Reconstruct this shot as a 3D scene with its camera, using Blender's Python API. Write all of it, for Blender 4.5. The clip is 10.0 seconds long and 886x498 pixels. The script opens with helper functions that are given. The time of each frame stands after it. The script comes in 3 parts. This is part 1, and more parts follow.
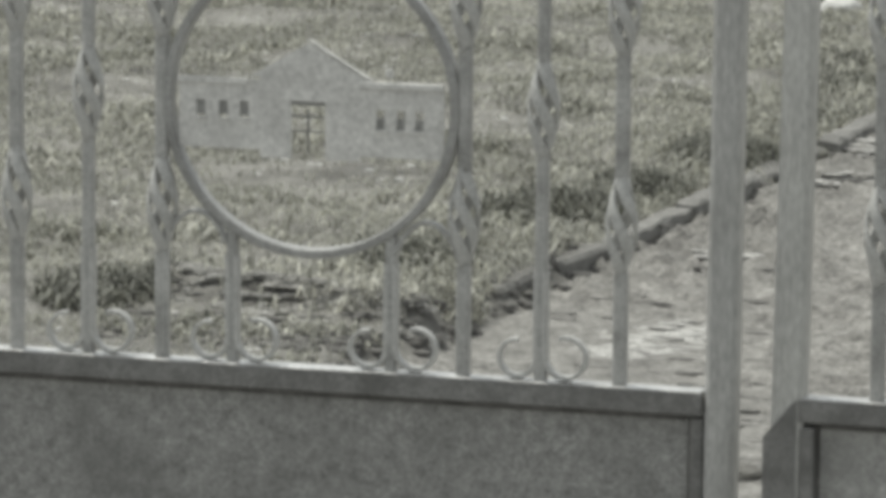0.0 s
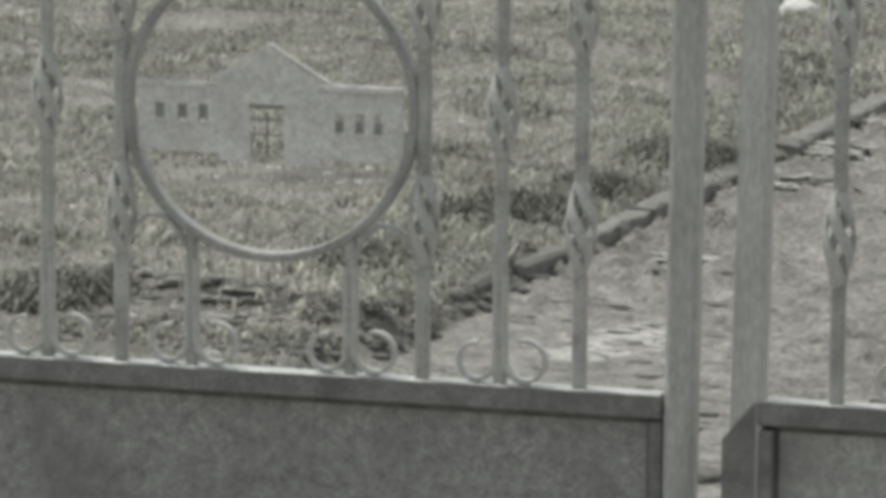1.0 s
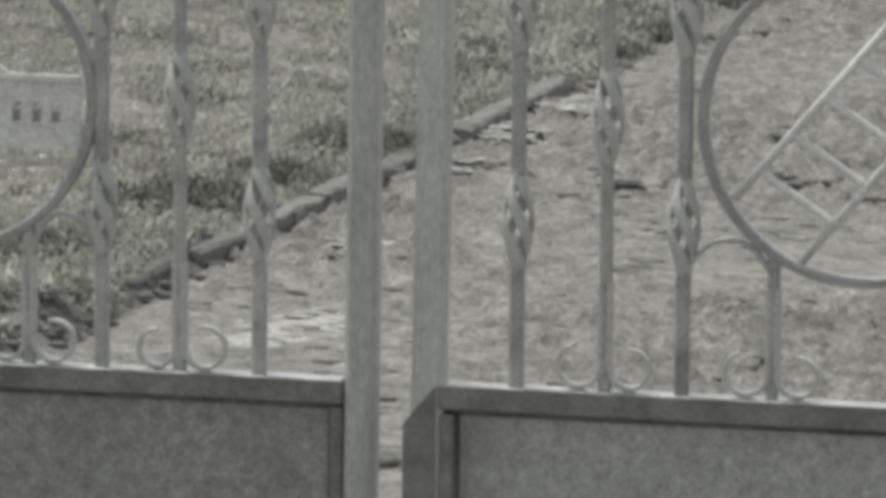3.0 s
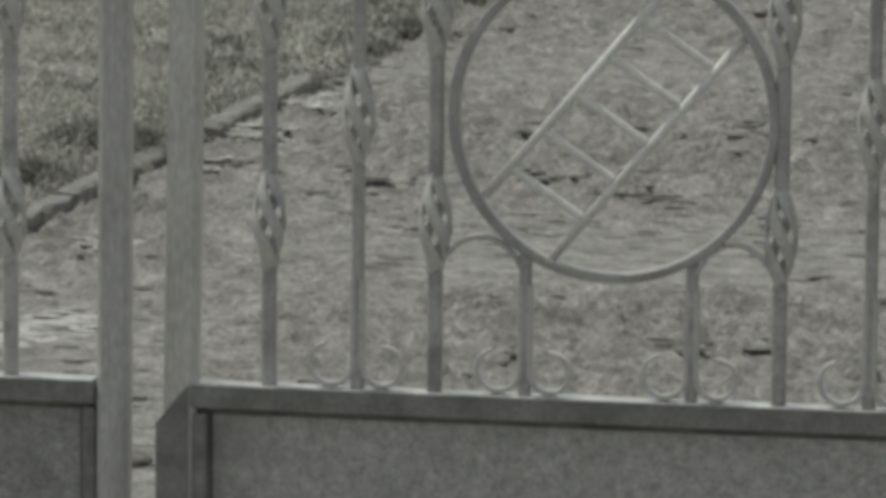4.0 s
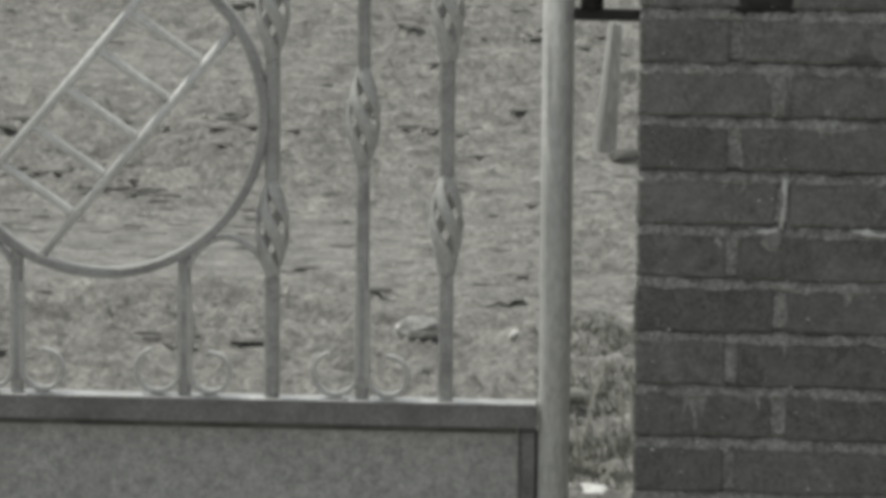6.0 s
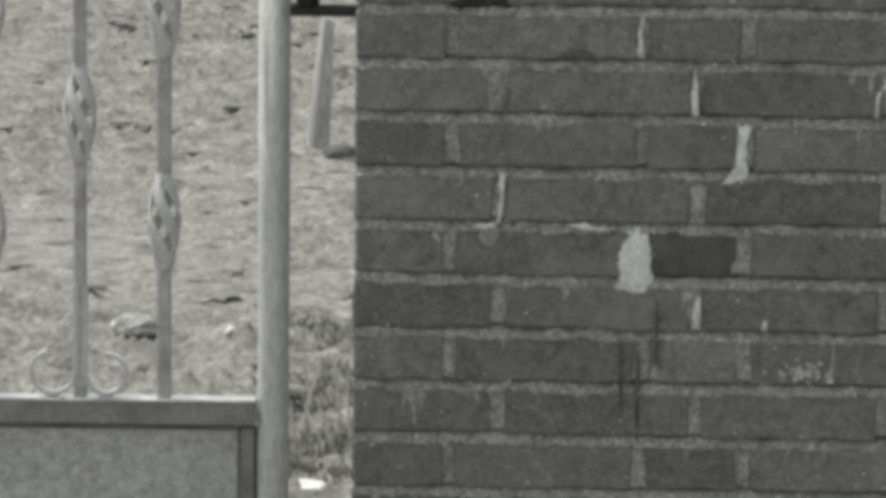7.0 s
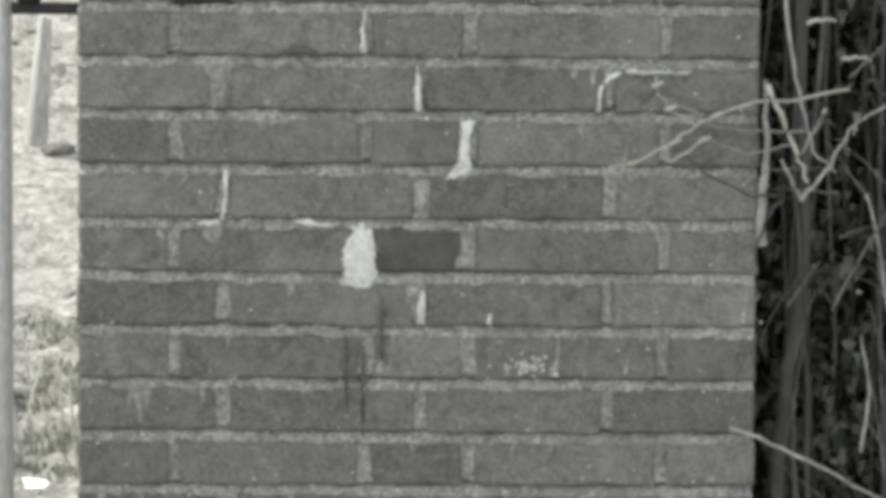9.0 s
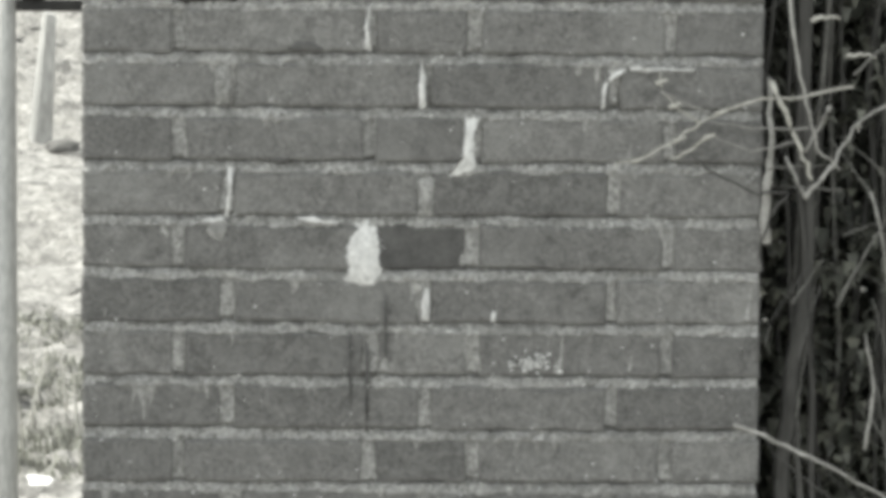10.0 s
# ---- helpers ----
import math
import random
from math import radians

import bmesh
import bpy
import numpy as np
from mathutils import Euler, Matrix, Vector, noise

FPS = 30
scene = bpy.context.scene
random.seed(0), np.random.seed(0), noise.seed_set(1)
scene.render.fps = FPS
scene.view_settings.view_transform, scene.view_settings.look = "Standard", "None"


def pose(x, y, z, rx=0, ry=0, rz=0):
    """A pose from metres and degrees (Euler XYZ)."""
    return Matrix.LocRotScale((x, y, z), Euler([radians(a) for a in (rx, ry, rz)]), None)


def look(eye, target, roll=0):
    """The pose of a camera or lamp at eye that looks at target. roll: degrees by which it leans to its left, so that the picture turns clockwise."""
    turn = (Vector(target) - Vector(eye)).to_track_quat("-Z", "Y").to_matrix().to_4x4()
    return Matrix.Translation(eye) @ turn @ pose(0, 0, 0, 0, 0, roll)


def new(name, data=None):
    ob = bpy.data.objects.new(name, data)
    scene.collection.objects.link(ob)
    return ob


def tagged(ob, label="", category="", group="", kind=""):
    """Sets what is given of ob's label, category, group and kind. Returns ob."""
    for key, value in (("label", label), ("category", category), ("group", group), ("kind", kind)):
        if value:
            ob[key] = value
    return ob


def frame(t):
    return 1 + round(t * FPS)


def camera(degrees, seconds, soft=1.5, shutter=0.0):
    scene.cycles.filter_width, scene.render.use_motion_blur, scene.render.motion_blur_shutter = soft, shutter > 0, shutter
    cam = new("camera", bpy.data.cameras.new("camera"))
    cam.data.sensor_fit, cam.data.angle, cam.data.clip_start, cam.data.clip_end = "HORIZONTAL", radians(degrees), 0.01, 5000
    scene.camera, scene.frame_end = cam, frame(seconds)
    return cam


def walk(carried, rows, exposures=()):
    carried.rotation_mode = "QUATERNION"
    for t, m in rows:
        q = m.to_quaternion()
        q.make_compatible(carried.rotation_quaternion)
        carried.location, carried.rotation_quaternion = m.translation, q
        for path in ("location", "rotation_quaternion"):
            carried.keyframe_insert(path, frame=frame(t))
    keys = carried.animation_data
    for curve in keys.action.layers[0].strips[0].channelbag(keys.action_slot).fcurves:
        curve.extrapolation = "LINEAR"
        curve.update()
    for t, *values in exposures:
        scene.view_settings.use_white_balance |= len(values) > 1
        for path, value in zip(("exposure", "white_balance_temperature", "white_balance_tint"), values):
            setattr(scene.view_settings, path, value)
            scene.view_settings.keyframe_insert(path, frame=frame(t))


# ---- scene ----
FOV = 9.617
PIVOT = Vector((0.3374, -5.5864, 1.6126))


def aim(pan, tilt, roll):
    """A panning head: the lens sits 0.16 m behind the head's axis."""
    p, t = radians(pan), radians(tilt)
    eye = PIVOT - 0.16 * Vector((math.sin(p), math.cos(p), 0))
    return look(eye, eye + Vector((math.sin(p) * math.cos(t), math.cos(p) * math.cos(t), -math.sin(t))), roll)


PATH = [(0.0, -18.2882, 8.9235, 0.489), (0.5, -18.2605, 8.9596, 0.507), (1.0, -17.8265, 8.8864, 0.503), (1.5, -17.163, 8.9176, 0.490),
        (1.8, -16.7984, 8.9007, 0.487), (2.0, -16.3623, 8.9647, 0.475), (2.5, -15.1686, 8.9409, 0.475), (2.7, -14.8027, 8.9909, 0.50),
        (3.8, -12.0333, 8.9665, 0.52), (4.0, -11.3884, 9.0119, 0.51), (4.5, -9.8522, 8.9547, 0.475), (5.0, -8.3172, 8.9811, 0.494),
        (5.5, -6.8396, 9.0504, 0.50), (5.7, -6.3472, 9.0331, 0.49), (6.8, -3.239, 9.0889, 0.515), (7.0, -2.4411, 9.0602, 0.53),
        (7.5, -0.8704, 9.097, 0.482), (8.0, 0.1113, 9.0979, 0.475), (8.5, 0.6425, 9.0968, 0.482), (9.0, 0.6829, 9.0795, 0.46),
        (9.5, 0.6488, 9.0628, 0.485), (10.0, 0.6361, 9.1109, 0.475)]
EXPOSURES = [(t, e, 6550, 5.0) for t, e in ((0.0, 0.28), (1.0, 0.16), (1.5, 0.1), (2.0, 0.2), (2.5, 0.27), (3.4, 0.0), (4.0, -0.2), (4.5, 0.02), (5.0, 0.02), (5.5, -0.04),
                                          (6.8, 0.4), (7.0, 0.52), (7.5, 0.98), (8.0, 1.22), (9.0, 1.41), (10.0, 1.52))]
cam = camera(FOV, 10.0, soft=4.9)
walk(cam, [(t, aim(*a)) for t, *a in PATH], EXPOSURES)

# ---- daylight: high sun from behind the gate, a little to the left ----
SUN = Vector((-0.40, 0.17, 0.88)).normalized()
world = bpy.data.worlds.new("sky")
scene.world = world
world.use_nodes = True
wt = world.node_tree
sky = wt.nodes.new("ShaderNodeTexSky")
sky.sky_type = "NISHITA"
sky.sun_disc = False
sky.sun_elevation = math.asin(SUN.z)
sky.sun_rotation = math.atan2(SUN.x, SUN.y)
wt.nodes["Background"].inputs["Strength"].default_value = 0.12
haze = wt.nodes.new("ShaderNodeHueSaturation")  # milky, nearly colourless sky
haze.inputs["Saturation"].default_value = 0.12
wt.links.new(sky.outputs["Color"], haze.inputs["Color"])
wt.links.new(haze.outputs["Color"], wt.nodes["Background"].inputs["Color"])
lamp = bpy.data.lights.new("sun", "SUN")
lamp.energy, lamp.angle, lamp.color = 2.5, radians(1.2), (1.0, 0.97, 0.92)
new("sun", lamp).matrix_world = look(SUN * 60, (0, 0, 0))


# ---- materials ----
def material(name, low, high, scale=30.0, rough=0.7, metal=0.0, bump=0.15, fine=220.0, stain=None, stain_scale=6.0, stain_amount=0.5,
             vary=0.0, stretch=(1, 1, 1), translucent=0.0, distance=0.002, island=0.0, grit=0.28):
    """Two-scale mottling between low and high, stains of a second colour, per-object variation and fine relief."""
    m = bpy.data.materials.new(name)
    low, high, stain = (c and tuple(0.5 * v + 0.5 * (0.3 * c[0] + 0.6 * c[1] + 0.1 * c[2]) for v in c) for c in (low, high, stain))
    m.use_nodes = True
    nt = m.node_tree
    N, L = nt.nodes, nt.links
    bsdf = N["Principled BSDF"]
    coord = N.new("ShaderNodeTexCoord")
    info = N.new("ShaderNodeObjectInfo")
    mapping = N.new("ShaderNodeMapping")
    mapping.inputs["Scale"].default_value = stretch
    shift = N.new("ShaderNodeVectorMath")
    shift.operation = "MULTIPLY_ADD"
    shift.inputs[1].default_value = (7.3, 5.1, 3.7)
    spread = N.new("ShaderNodeCombineXYZ")
    for i in range(3):
        L.new(info.outputs["Random"], spread.inputs[i])
    L.new(spread.outputs[0], shift.inputs[0])
    L.new(coord.outputs["Object"], shift.inputs[2])
    L.new(shift.outputs[0], mapping.inputs["Vector"])

    def noise_at(s, detail=5.0, roughness=0.6):
        n = N.new("ShaderNodeTexNoise")
        n.inputs["Scale"].default_value, n.inputs["Detail"].default_value, n.inputs["Roughness"].default_value = s, detail, roughness
        L.new(mapping.outputs[0], n.inputs["Vector"])
        return n.outputs["Fac"]

    def ramp(fac, a, b):
        r = N.new("ShaderNodeMapRange")
        r.inputs["From Min"].default_value, r.inputs["From Max"].default_value = a, b
        L.new(fac, r.inputs["Value"])
        return r.outputs["Result"]

    def mix(fac, a, b, mode="MIX"):
        x = N.new("ShaderNodeMix")
        x.data_type, x.blend_type = "RGBA", mode
        for socket, v in ((x.inputs[0], fac), (x.inputs[6], a), (x.inputs[7], b)):
            if hasattr(v, "is_linked"):
                L.new(v, socket)
            else:
                socket.default_value = v if isinstance(v, float) else (*v, 1)
        return x.outputs[2]

    grain = noise_at(fine, 3.0)
    colour = mix(ramp(noise_at(scale), 0.3, 0.7), low, high)
    speck = N.new("ShaderNodeMapRange")
    speck.inputs["From Min"].default_value, speck.inputs["From Max"].default_value = 0.25, 0.75
    speck.inputs["To Min"].default_value, speck.inputs["To Max"].default_value = 1 - grit, 1 + grit
    L.new(grain, speck.inputs["Value"])
    tone = N.new("ShaderNodeCombineXYZ")
    for i in range(3):
        L.new(speck.outputs["Result"], tone.inputs[i])
    colour = mix(1.0, colour, tone.outputs[0], "MULTIPLY")
    if stain:
        cover = N.new("ShaderNodeMath")
        cover.operation = "MULTIPLY"
        cover.inputs[1].default_value = stain_amount
        L.new(ramp(noise_at(stain_scale, 6.0, 0.65), 0.48, 0.68), cover.inputs[0])
        colour = mix(cover.outputs[0], colour, stain)
    if vary:
        v = N.new("ShaderNodeMapRange")
        v.inputs["To Min"].default_value, v.inputs["To Max"].default_value = 1 - vary, 1 + vary
        L.new(info.outputs["Random"], v.inputs["Value"])
        t3 = N.new("ShaderNodeCombineXYZ")
        for i in range(3):
            L.new(v.outputs["Result"], t3.inputs[i])
        colour = mix(1.0, colour, t3.outputs[0], "MULTIPLY")
    if island:
        geo = N.new("ShaderNodeNewGeometry")
        v = N.new("ShaderNodeMapRange")
        v.inputs["To Min"].default_value, v.inputs["To Max"].default_value = 1 - island, 1 + island
        L.new(geo.outputs["Random Per Island"], v.inputs["Value"])
        t3 = N.new("ShaderNodeCombineXYZ")
        for i in range(3):
            L.new(v.outputs["Result"], t3.inputs[i])
        colour = mix(1.0, colour, t3.outputs[0], "MULTIPLY")
    L.new(colour, bsdf.inputs["Base Color"])
    bsdf.inputs["Roughness"].default_value, bsdf.inputs["Metallic"].default_value = rough, metal
    b = N.new("ShaderNodeBump")
    b.inputs["Strength"].default_value, b.inputs["Distance"].default_value = bump, distance
    L.new(grain, b.inputs["Height"])
    L.new(b.outputs[0], bsdf.inputs["Normal"])
    if translucent:
        tr = N.new("ShaderNodeBsdfTranslucent")
        ms = N.new("ShaderNodeMixShader")
        ms.inputs[0].default_value = translucent
        L.new(colour, tr.inputs["Color"])
        L.new(bsdf.outputs[0], ms.inputs[1])
        L.new(tr.outputs[0], ms.inputs[2])
        L.new(ms.outputs[0], N["Material Output"].inputs["Surface"])
    return m


PAINT = material("grey_gate_paint", (0.34, 0.34, 0.317), (0.5, 0.5, 0.467), 18, 0.35, 0.0, 0.4, 240, (0.13, 0.125, 0.11), 14, 0.6)
PAINT_DULL = material("dull_gate_paint", (0.29, 0.29, 0.27), (0.45, 0.45, 0.42), 18, 0.38, 0.0, 0.4, 240, (0.13, 0.125, 0.11), 16, 0.6)
# paler than the bars: highlights on scrolls and baskets put into the colour
SCROLL = material("highlight_scroll_paint", (0.4, 0.4, 0.372), (0.6, 0.6, 0.56), 20, 0.35, 0.0, 0.3, 240, (0.24, 0.235, 0.21), 20, 0.5)
POST = material("pale_post_paint", (0.33, 0.33, 0.31), (0.48, 0.48, 0.45), 14, 0.32, 0.0, 0.3, 240, (0.22, 0.215, 0.19), 12, 0.5, stretch=(1, 1, 0.3))
# paler copy of the post paint for the right leaf's posts
POST_PALE = material("paler_post_paint", (0.42, 0.42, 0.385), (0.58, 0.58, 0.53), 14, 0.32, 0.0, 0.3, 240, (0.32, 0.315, 0.28), 12, 0.5, stretch=(1, 1, 0.3))
FRAME = material("dirty_frame_iron", (0.15, 0.148, 0.136), (0.25, 0.247, 0.23), 24, 0.45, 0.0, 0.5, 220, (0.09, 0.087, 0.078), 16, 0.6)
# bright tone for the glint painted along the rails
RAIL_GLINT = material("rail_glint_metal", (0.5, 0.5, 0.48), (0.7, 0.7, 0.68), 25, 0.38, 0.6, 0.2, 220, (0.25, 0.245, 0.225), 12, 0.5)
# dark tone for the shade lines painted round the recessed panel
SHADE_LINE = material("dark_shade_line", (0.1, 0.096, 0.085), (0.19, 0.18, 0.162), 30, 0.8, 0.1, 0.6, 160, (0.06, 0.056, 0.05), 14, 0.5)
RING = material("grey_ring_paint", (0.27, 0.27, 0.253), (0.41, 0.41, 0.388), 16, 0.35, 0.0, 0.2, 260, (0.15, 0.145, 0.13), 11, 0.5)
PANEL = material("weathered_sheet_metal", (0.2, 0.2, 0.185), (0.37, 0.37, 0.345), 60, 0.45, 0.05, 0.4, 200, (0.16, 0.16, 0.147), 6, 0.6, grit=0.4)
PANEL_PALE = material("pale_weathered_sheet_metal", (0.3, 0.3, 0.277), (0.46, 0.46, 0.428), 60, 0.45, 0.05, 0.4, 200, (0.25, 0.25, 0.23), 7, 0.6, grit=0.35)
CUTOUT = material("pale_grey_sheet", (0.57, 0.56, 0.52), (0.72, 0.71, 0.66), 22, 0.5, 0.0, 0.2, 160, (0.46, 0.45, 0.42), 30, 0.5)
LADDER = material("pale_ladder_paint", (0.6, 0.6, 0.57), (0.78, 0.78, 0.74), 18, 0.35, 0.0, 0.2, 220, (0.4, 0.395, 0.36), 20, 0.5)
IRON = material("dark_iron", (0.015, 0.015, 0.014), (0.05, 0.047, 0.042), 40, 0.6, 0.4, 0.3, 200)
BRICK = material("dark_brown_brick", (0.135, 0.131, 0.12), (0.225, 0.218, 0.2), 55, 0.92, 0.0, 1.0, 240, (0.29, 0.285, 0.262), 11, 0.5, 0.17, distance=0.006, grit=0.45)
BRICK_DARK = material("burnt_dark_brick", (0.07, 0.067, 0.062), (0.13, 0.125, 0.116), 45, 0.9, 0.0, 1.0, 300, distance=0.004)
MORTAR = material("grey_mortar", (0.25, 0.245, 0.225), (0.43, 0.42, 0.385), 110, 0.95, 0.0, 1.0, 210, (0.185, 0.18, 0.165), 19, 0.8, distance=0.006, grit=0.6)
LIME = material("white_lime_mortar", (0.68, 0.675, 0.64), (0.88, 0.87, 0.83), 70, 0.95, 0.0, 1.0, 300, (0.36, 0.355, 0.33), 85, 0.6, distance=0.004)
SOIL = material("dry_soil", (0.17, 0.16, 0.135), (0.32, 0.305, 0.26), 9, 0.95, 0.0, 0.8, 120, (0.05, 0.047, 0.04), 4, 0.6, distance=0.012)
SAND = material("sandy_dirt", (0.16, 0.152, 0.133), (0.36, 0.342, 0.302), 16, 0.95, 0.0, 1.0, 90, (0.13, 0.123, 0.108), 7.0, 0.6, distance=0.01, grit=0.5)
PALE_SAND = material("pale_dry_stone", (0.4, 0.388, 0.355), (0.58, 0.565, 0.52), 25, 0.9, 0.0, 0.8, 110, (0.22, 0.21, 0.19), 12, 0.5, distance=0.006, grit=0.4)
BANK = material("dry_pale_earth", (0.24, 0.23, 0.2), (0.42, 0.405, 0.36), 28, 0.95, 0.0, 1.0, 90, (0.13, 0.125, 0.105), 14, 0.6, distance=0.012, grit=0.5)
# dark dirt: loose crumbs, also shade painted along the bank
DARK_DIRT = material("dark_dirt", (0.1, 0.095, 0.083), (0.18, 0.17, 0.15), 20, 0.9, 0.0, 0.8, 100, distance=0.006)
SETT = material("loose_flat_stone", (0.2, 0.19, 0.168), (0.31, 0.295, 0.262), 18, 0.85, 0.0, 0.6, 150, (0.13, 0.125, 0.11), 7, 0.5, 0.2, distance=0.004)
KERB = material("rough_kerb_stone", (0.15, 0.145, 0.128), (0.28, 0.27, 0.245), 22, 0.9, 0.0, 0.8, 120, (0.14, 0.13, 0.115), 8, 0.5, 0.15, distance=0.006)
GRASS = material("dry_grass", (0.27, 0.27, 0.19), (0.5, 0.49, 0.37), 3, 0.4, 0.0, 0.0, 40, (0.6, 0.58, 0.5), 5, 0.5, translucent=0.35, island=0.5)
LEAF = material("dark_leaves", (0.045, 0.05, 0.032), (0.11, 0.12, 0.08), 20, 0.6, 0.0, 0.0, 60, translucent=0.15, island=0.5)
# paler than the inner leaves: highlights of the front leaves put into colour
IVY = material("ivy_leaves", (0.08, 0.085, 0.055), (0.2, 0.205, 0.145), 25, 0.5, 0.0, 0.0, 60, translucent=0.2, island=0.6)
WEED = material("weed_leaves", (0.12, 0.125, 0.085), (0.25, 0.25, 0.18), 12, 0.55, 0.0, 0.0, 60, translucent=0.25, island=0.4)
STRAW = material("dry_stalk", (0.33, 0.31, 0.24), (0.52, 0.5, 0.41), 30, 0.7, 0.0, 0.2, 200)
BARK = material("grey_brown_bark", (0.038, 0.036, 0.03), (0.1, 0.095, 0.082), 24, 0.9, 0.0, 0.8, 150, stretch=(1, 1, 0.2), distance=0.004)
TWIG = material("pale_twig_bark", (0.17, 0.162, 0.135), (0.44, 0.42, 0.37), 45, 0.75, 0.0, 0.4, 200)
STAKE = material("bleached_stake_wood", (0.3, 0.292, 0.26), (0.45, 0.44, 0.4), 25, 0.8, 0.0, 0.5, 120, (0.3, 0.29, 0.26), 14, 0.5, stretch=(1, 1, 0.25))
TWIG_DIM = material("dull_twig_bark", (0.08, 0.077, 0.062), (0.2, 0.192, 0.16), 40, 0.8, 0.0, 0.5, 200)
ROCK = material("grey_field_stone", (0.2, 0.195, 0.178), (0.44, 0.43, 0.4), 45, 0.32, 0.0, 0.9, 110, (0.1, 0.097, 0.087), 40, 0.6, distance=0.006)
STONE = material("pale_stone", (0.55, 0.54, 0.5), (0.75, 0.74, 0.69), 20, 0.7, 0.0, 0.5, 90, distance=0.004)


# ---- mesh helpers ----
def finish(name, bm, mat, smooth=False):
    me = bpy.data.meshes.new(name)
    bm.normal_update()
    bm.to_mesh(me)
    bm.free()
    me.materials.append(mat)
    if smooth:
        for p in me.polygons:
            p.use_smooth = True
    return me


def part(name, bm, mat, parent, label="", smooth=False):
    ob = new(name, finish(name, bm, mat, smooth))
    ob.parent = parent
    if label:
        tagged(ob, label)
    return ob


def thing(name, bm, mat, label, category, group="", kind="", smooth=False):
    return tagged(new(name, finish(name, bm, mat, smooth)), label, category, group, kind)


def base(name, m, label, category, group="", kind=""):
    ob = tagged(new(name), label, category, group, kind)
    ob.matrix_basis = m
    ob.empty_display_size = 0.05
    return ob


def box(bm, x0, x1, y0, y1, z0, z1, bevel=0.0, jitter=0.0, rnd=random):
    made = bmesh.ops.create_cube(bm, size=1.0)["verts"]
    for v in made:
        v.co = ((x0 + x1) / 2 + v.co.x * (x1 - x0), (y0 + y1) / 2 + v.co.y * (y1 - y0), (z0 + z1) / 2 + v.co.z * (z1 - z0))
        if jitter:
            v.co += Vector([rnd.uniform(-jitter, jitter) for _ in range(3)])
    if bevel:
        edges = list({e for v in made for e in v.link_edges})
        bmesh.ops.bevel(bm, geom=edges, offset=bevel, segments=1, affect="EDGES")
    return bm


def rod(bm, points, radius, sides=6, flat=None, normal=None, taper=1.0):
    """Sweeps a round or (flat=(width, depth), normal=depth direction) rectangular section along points."""
    pts = [Vector(p) for p in points]
    rings = []
    for i, p in enumerate(pts):
        d = (pts[min(i + 1, len(pts) - 1)] - pts[max(i - 1, 0)]).normalized()
        if normal is not None:
            n = Vector(normal[i] if isinstance(normal, list) else normal)
            s = d.cross(n).normalized()
        else:
            ref = Vector((0, 0, 1)) if abs(d.z) < 0.9 else Vector((0, 1, 0))
            s = d.cross(ref).normalized()
            n = s.cross(d).normalized()
        k = 1 + (taper - 1) * i / max(1, len(pts) - 1)
        if flat:
            w, h = flat[0] / 2 * k, flat[1] / 2 * k
            c = min(w, h) * 0.35
            shape = [(w, h - c), (w - c, h), (-w + c, h), (-w, h - c), (-w, -h + c), (-w + c, -h), (w - c, -h), (w, -h + c)]
        else:
            shape = [(radius * k * math.cos(a), radius * k * math.sin(a)) for a in (math.tau * j / sides for j in range(sides))]
        rings.append([bm.verts.new(p + s * a + n * b) for a, b in shape])
    for a, b in zip(rings, rings[1:]):
        for j in range(len(a)):
            bm.faces.new((a[j], a[(j + 1) % len(a)], b[(j + 1) % len(a)], b[j]))
    bm.faces.new(rings[0][::-1])
    bm.faces.new(rings[-1])
    return bm


def B():
    return bmesh.new()


def n2(x, y, s, seed=0.0):
    return noise.noise(Vector((x * s, y * s, seed)))


# ---- ground: one sheet to the horizon, fine behind the gate ----
KX = lambda y: -2.50 + 0.022 * (y - 3.2)  # line of the kerb


def ledge(x, y, s, seed):
    """Broken, stepped dirt: flat plates that end in low ragged faces."""
    v = n2(x, y * 1.6, s, seed) + 0.35 * n2(x, y * 1.6, s * 3.1, seed + 4)
    return (v * 4 - math.floor(v * 4)) ** 3


def bank_line(x):
    return 3.03 - 0.25 * (x + 2.8)


def ground_z(x, y):
    if not (-7.5 < x < 2.5 and 0.9 < y < 12):
        return -0.015
    d = KX(y) - x
    if d > 0:  # lawn, a little higher, lumpy, ending in a crumbling bank
        e = y - bank_line(x) + 0.05 * n2(x, y, 6, 12)
        bank = (max(0.0, 1 - abs(e - 0.03) / (0.16 if e > 0.03 else 0.07)) * 0.05 if x > -3.1 else 0.0) * min(1, d / 0.08)
        return bank + min(1, d / (0.06 if y < 4.0 else 0.2)) * (0.02 + (0.022 if y < 4.1 else 0.0) + 0.02 * n2(x, y, 1.1) + 0.018 * n2(x, y, 4, 3) + 0.008 * n2(x, y, 14, 5)) - 0.005
    rough = max(0.0, min(1.0, 0.75 + 1.2 * n2(x, y, 0.8, 21)))
    return (0.006 * n2(x, y, 0.9, 8) + 0.005 * n2(x, y * 1.8, 3.5, 9) + 0.008 * n2(x, y * 1.4, 11, 2) * rough + 0.007 * n2(x, y * 1.2, 24, 6) * rough
            + 0.03 * ledge(x, y, 1.6, 31) * rough + 0.021 * ledge(x, y, 3.6, 37) * rough - 0.012)


def axis(lo, hi, step, far):
    out = [-far, -far / 4, -far / 16] + [lo - 6, lo - 2] + list(np.arange(lo, hi + 1e-6, step)) + [hi + 2, hi + 6, far / 16, far / 4, far]
    return sorted(set(round(float(v), 4) for v in out))


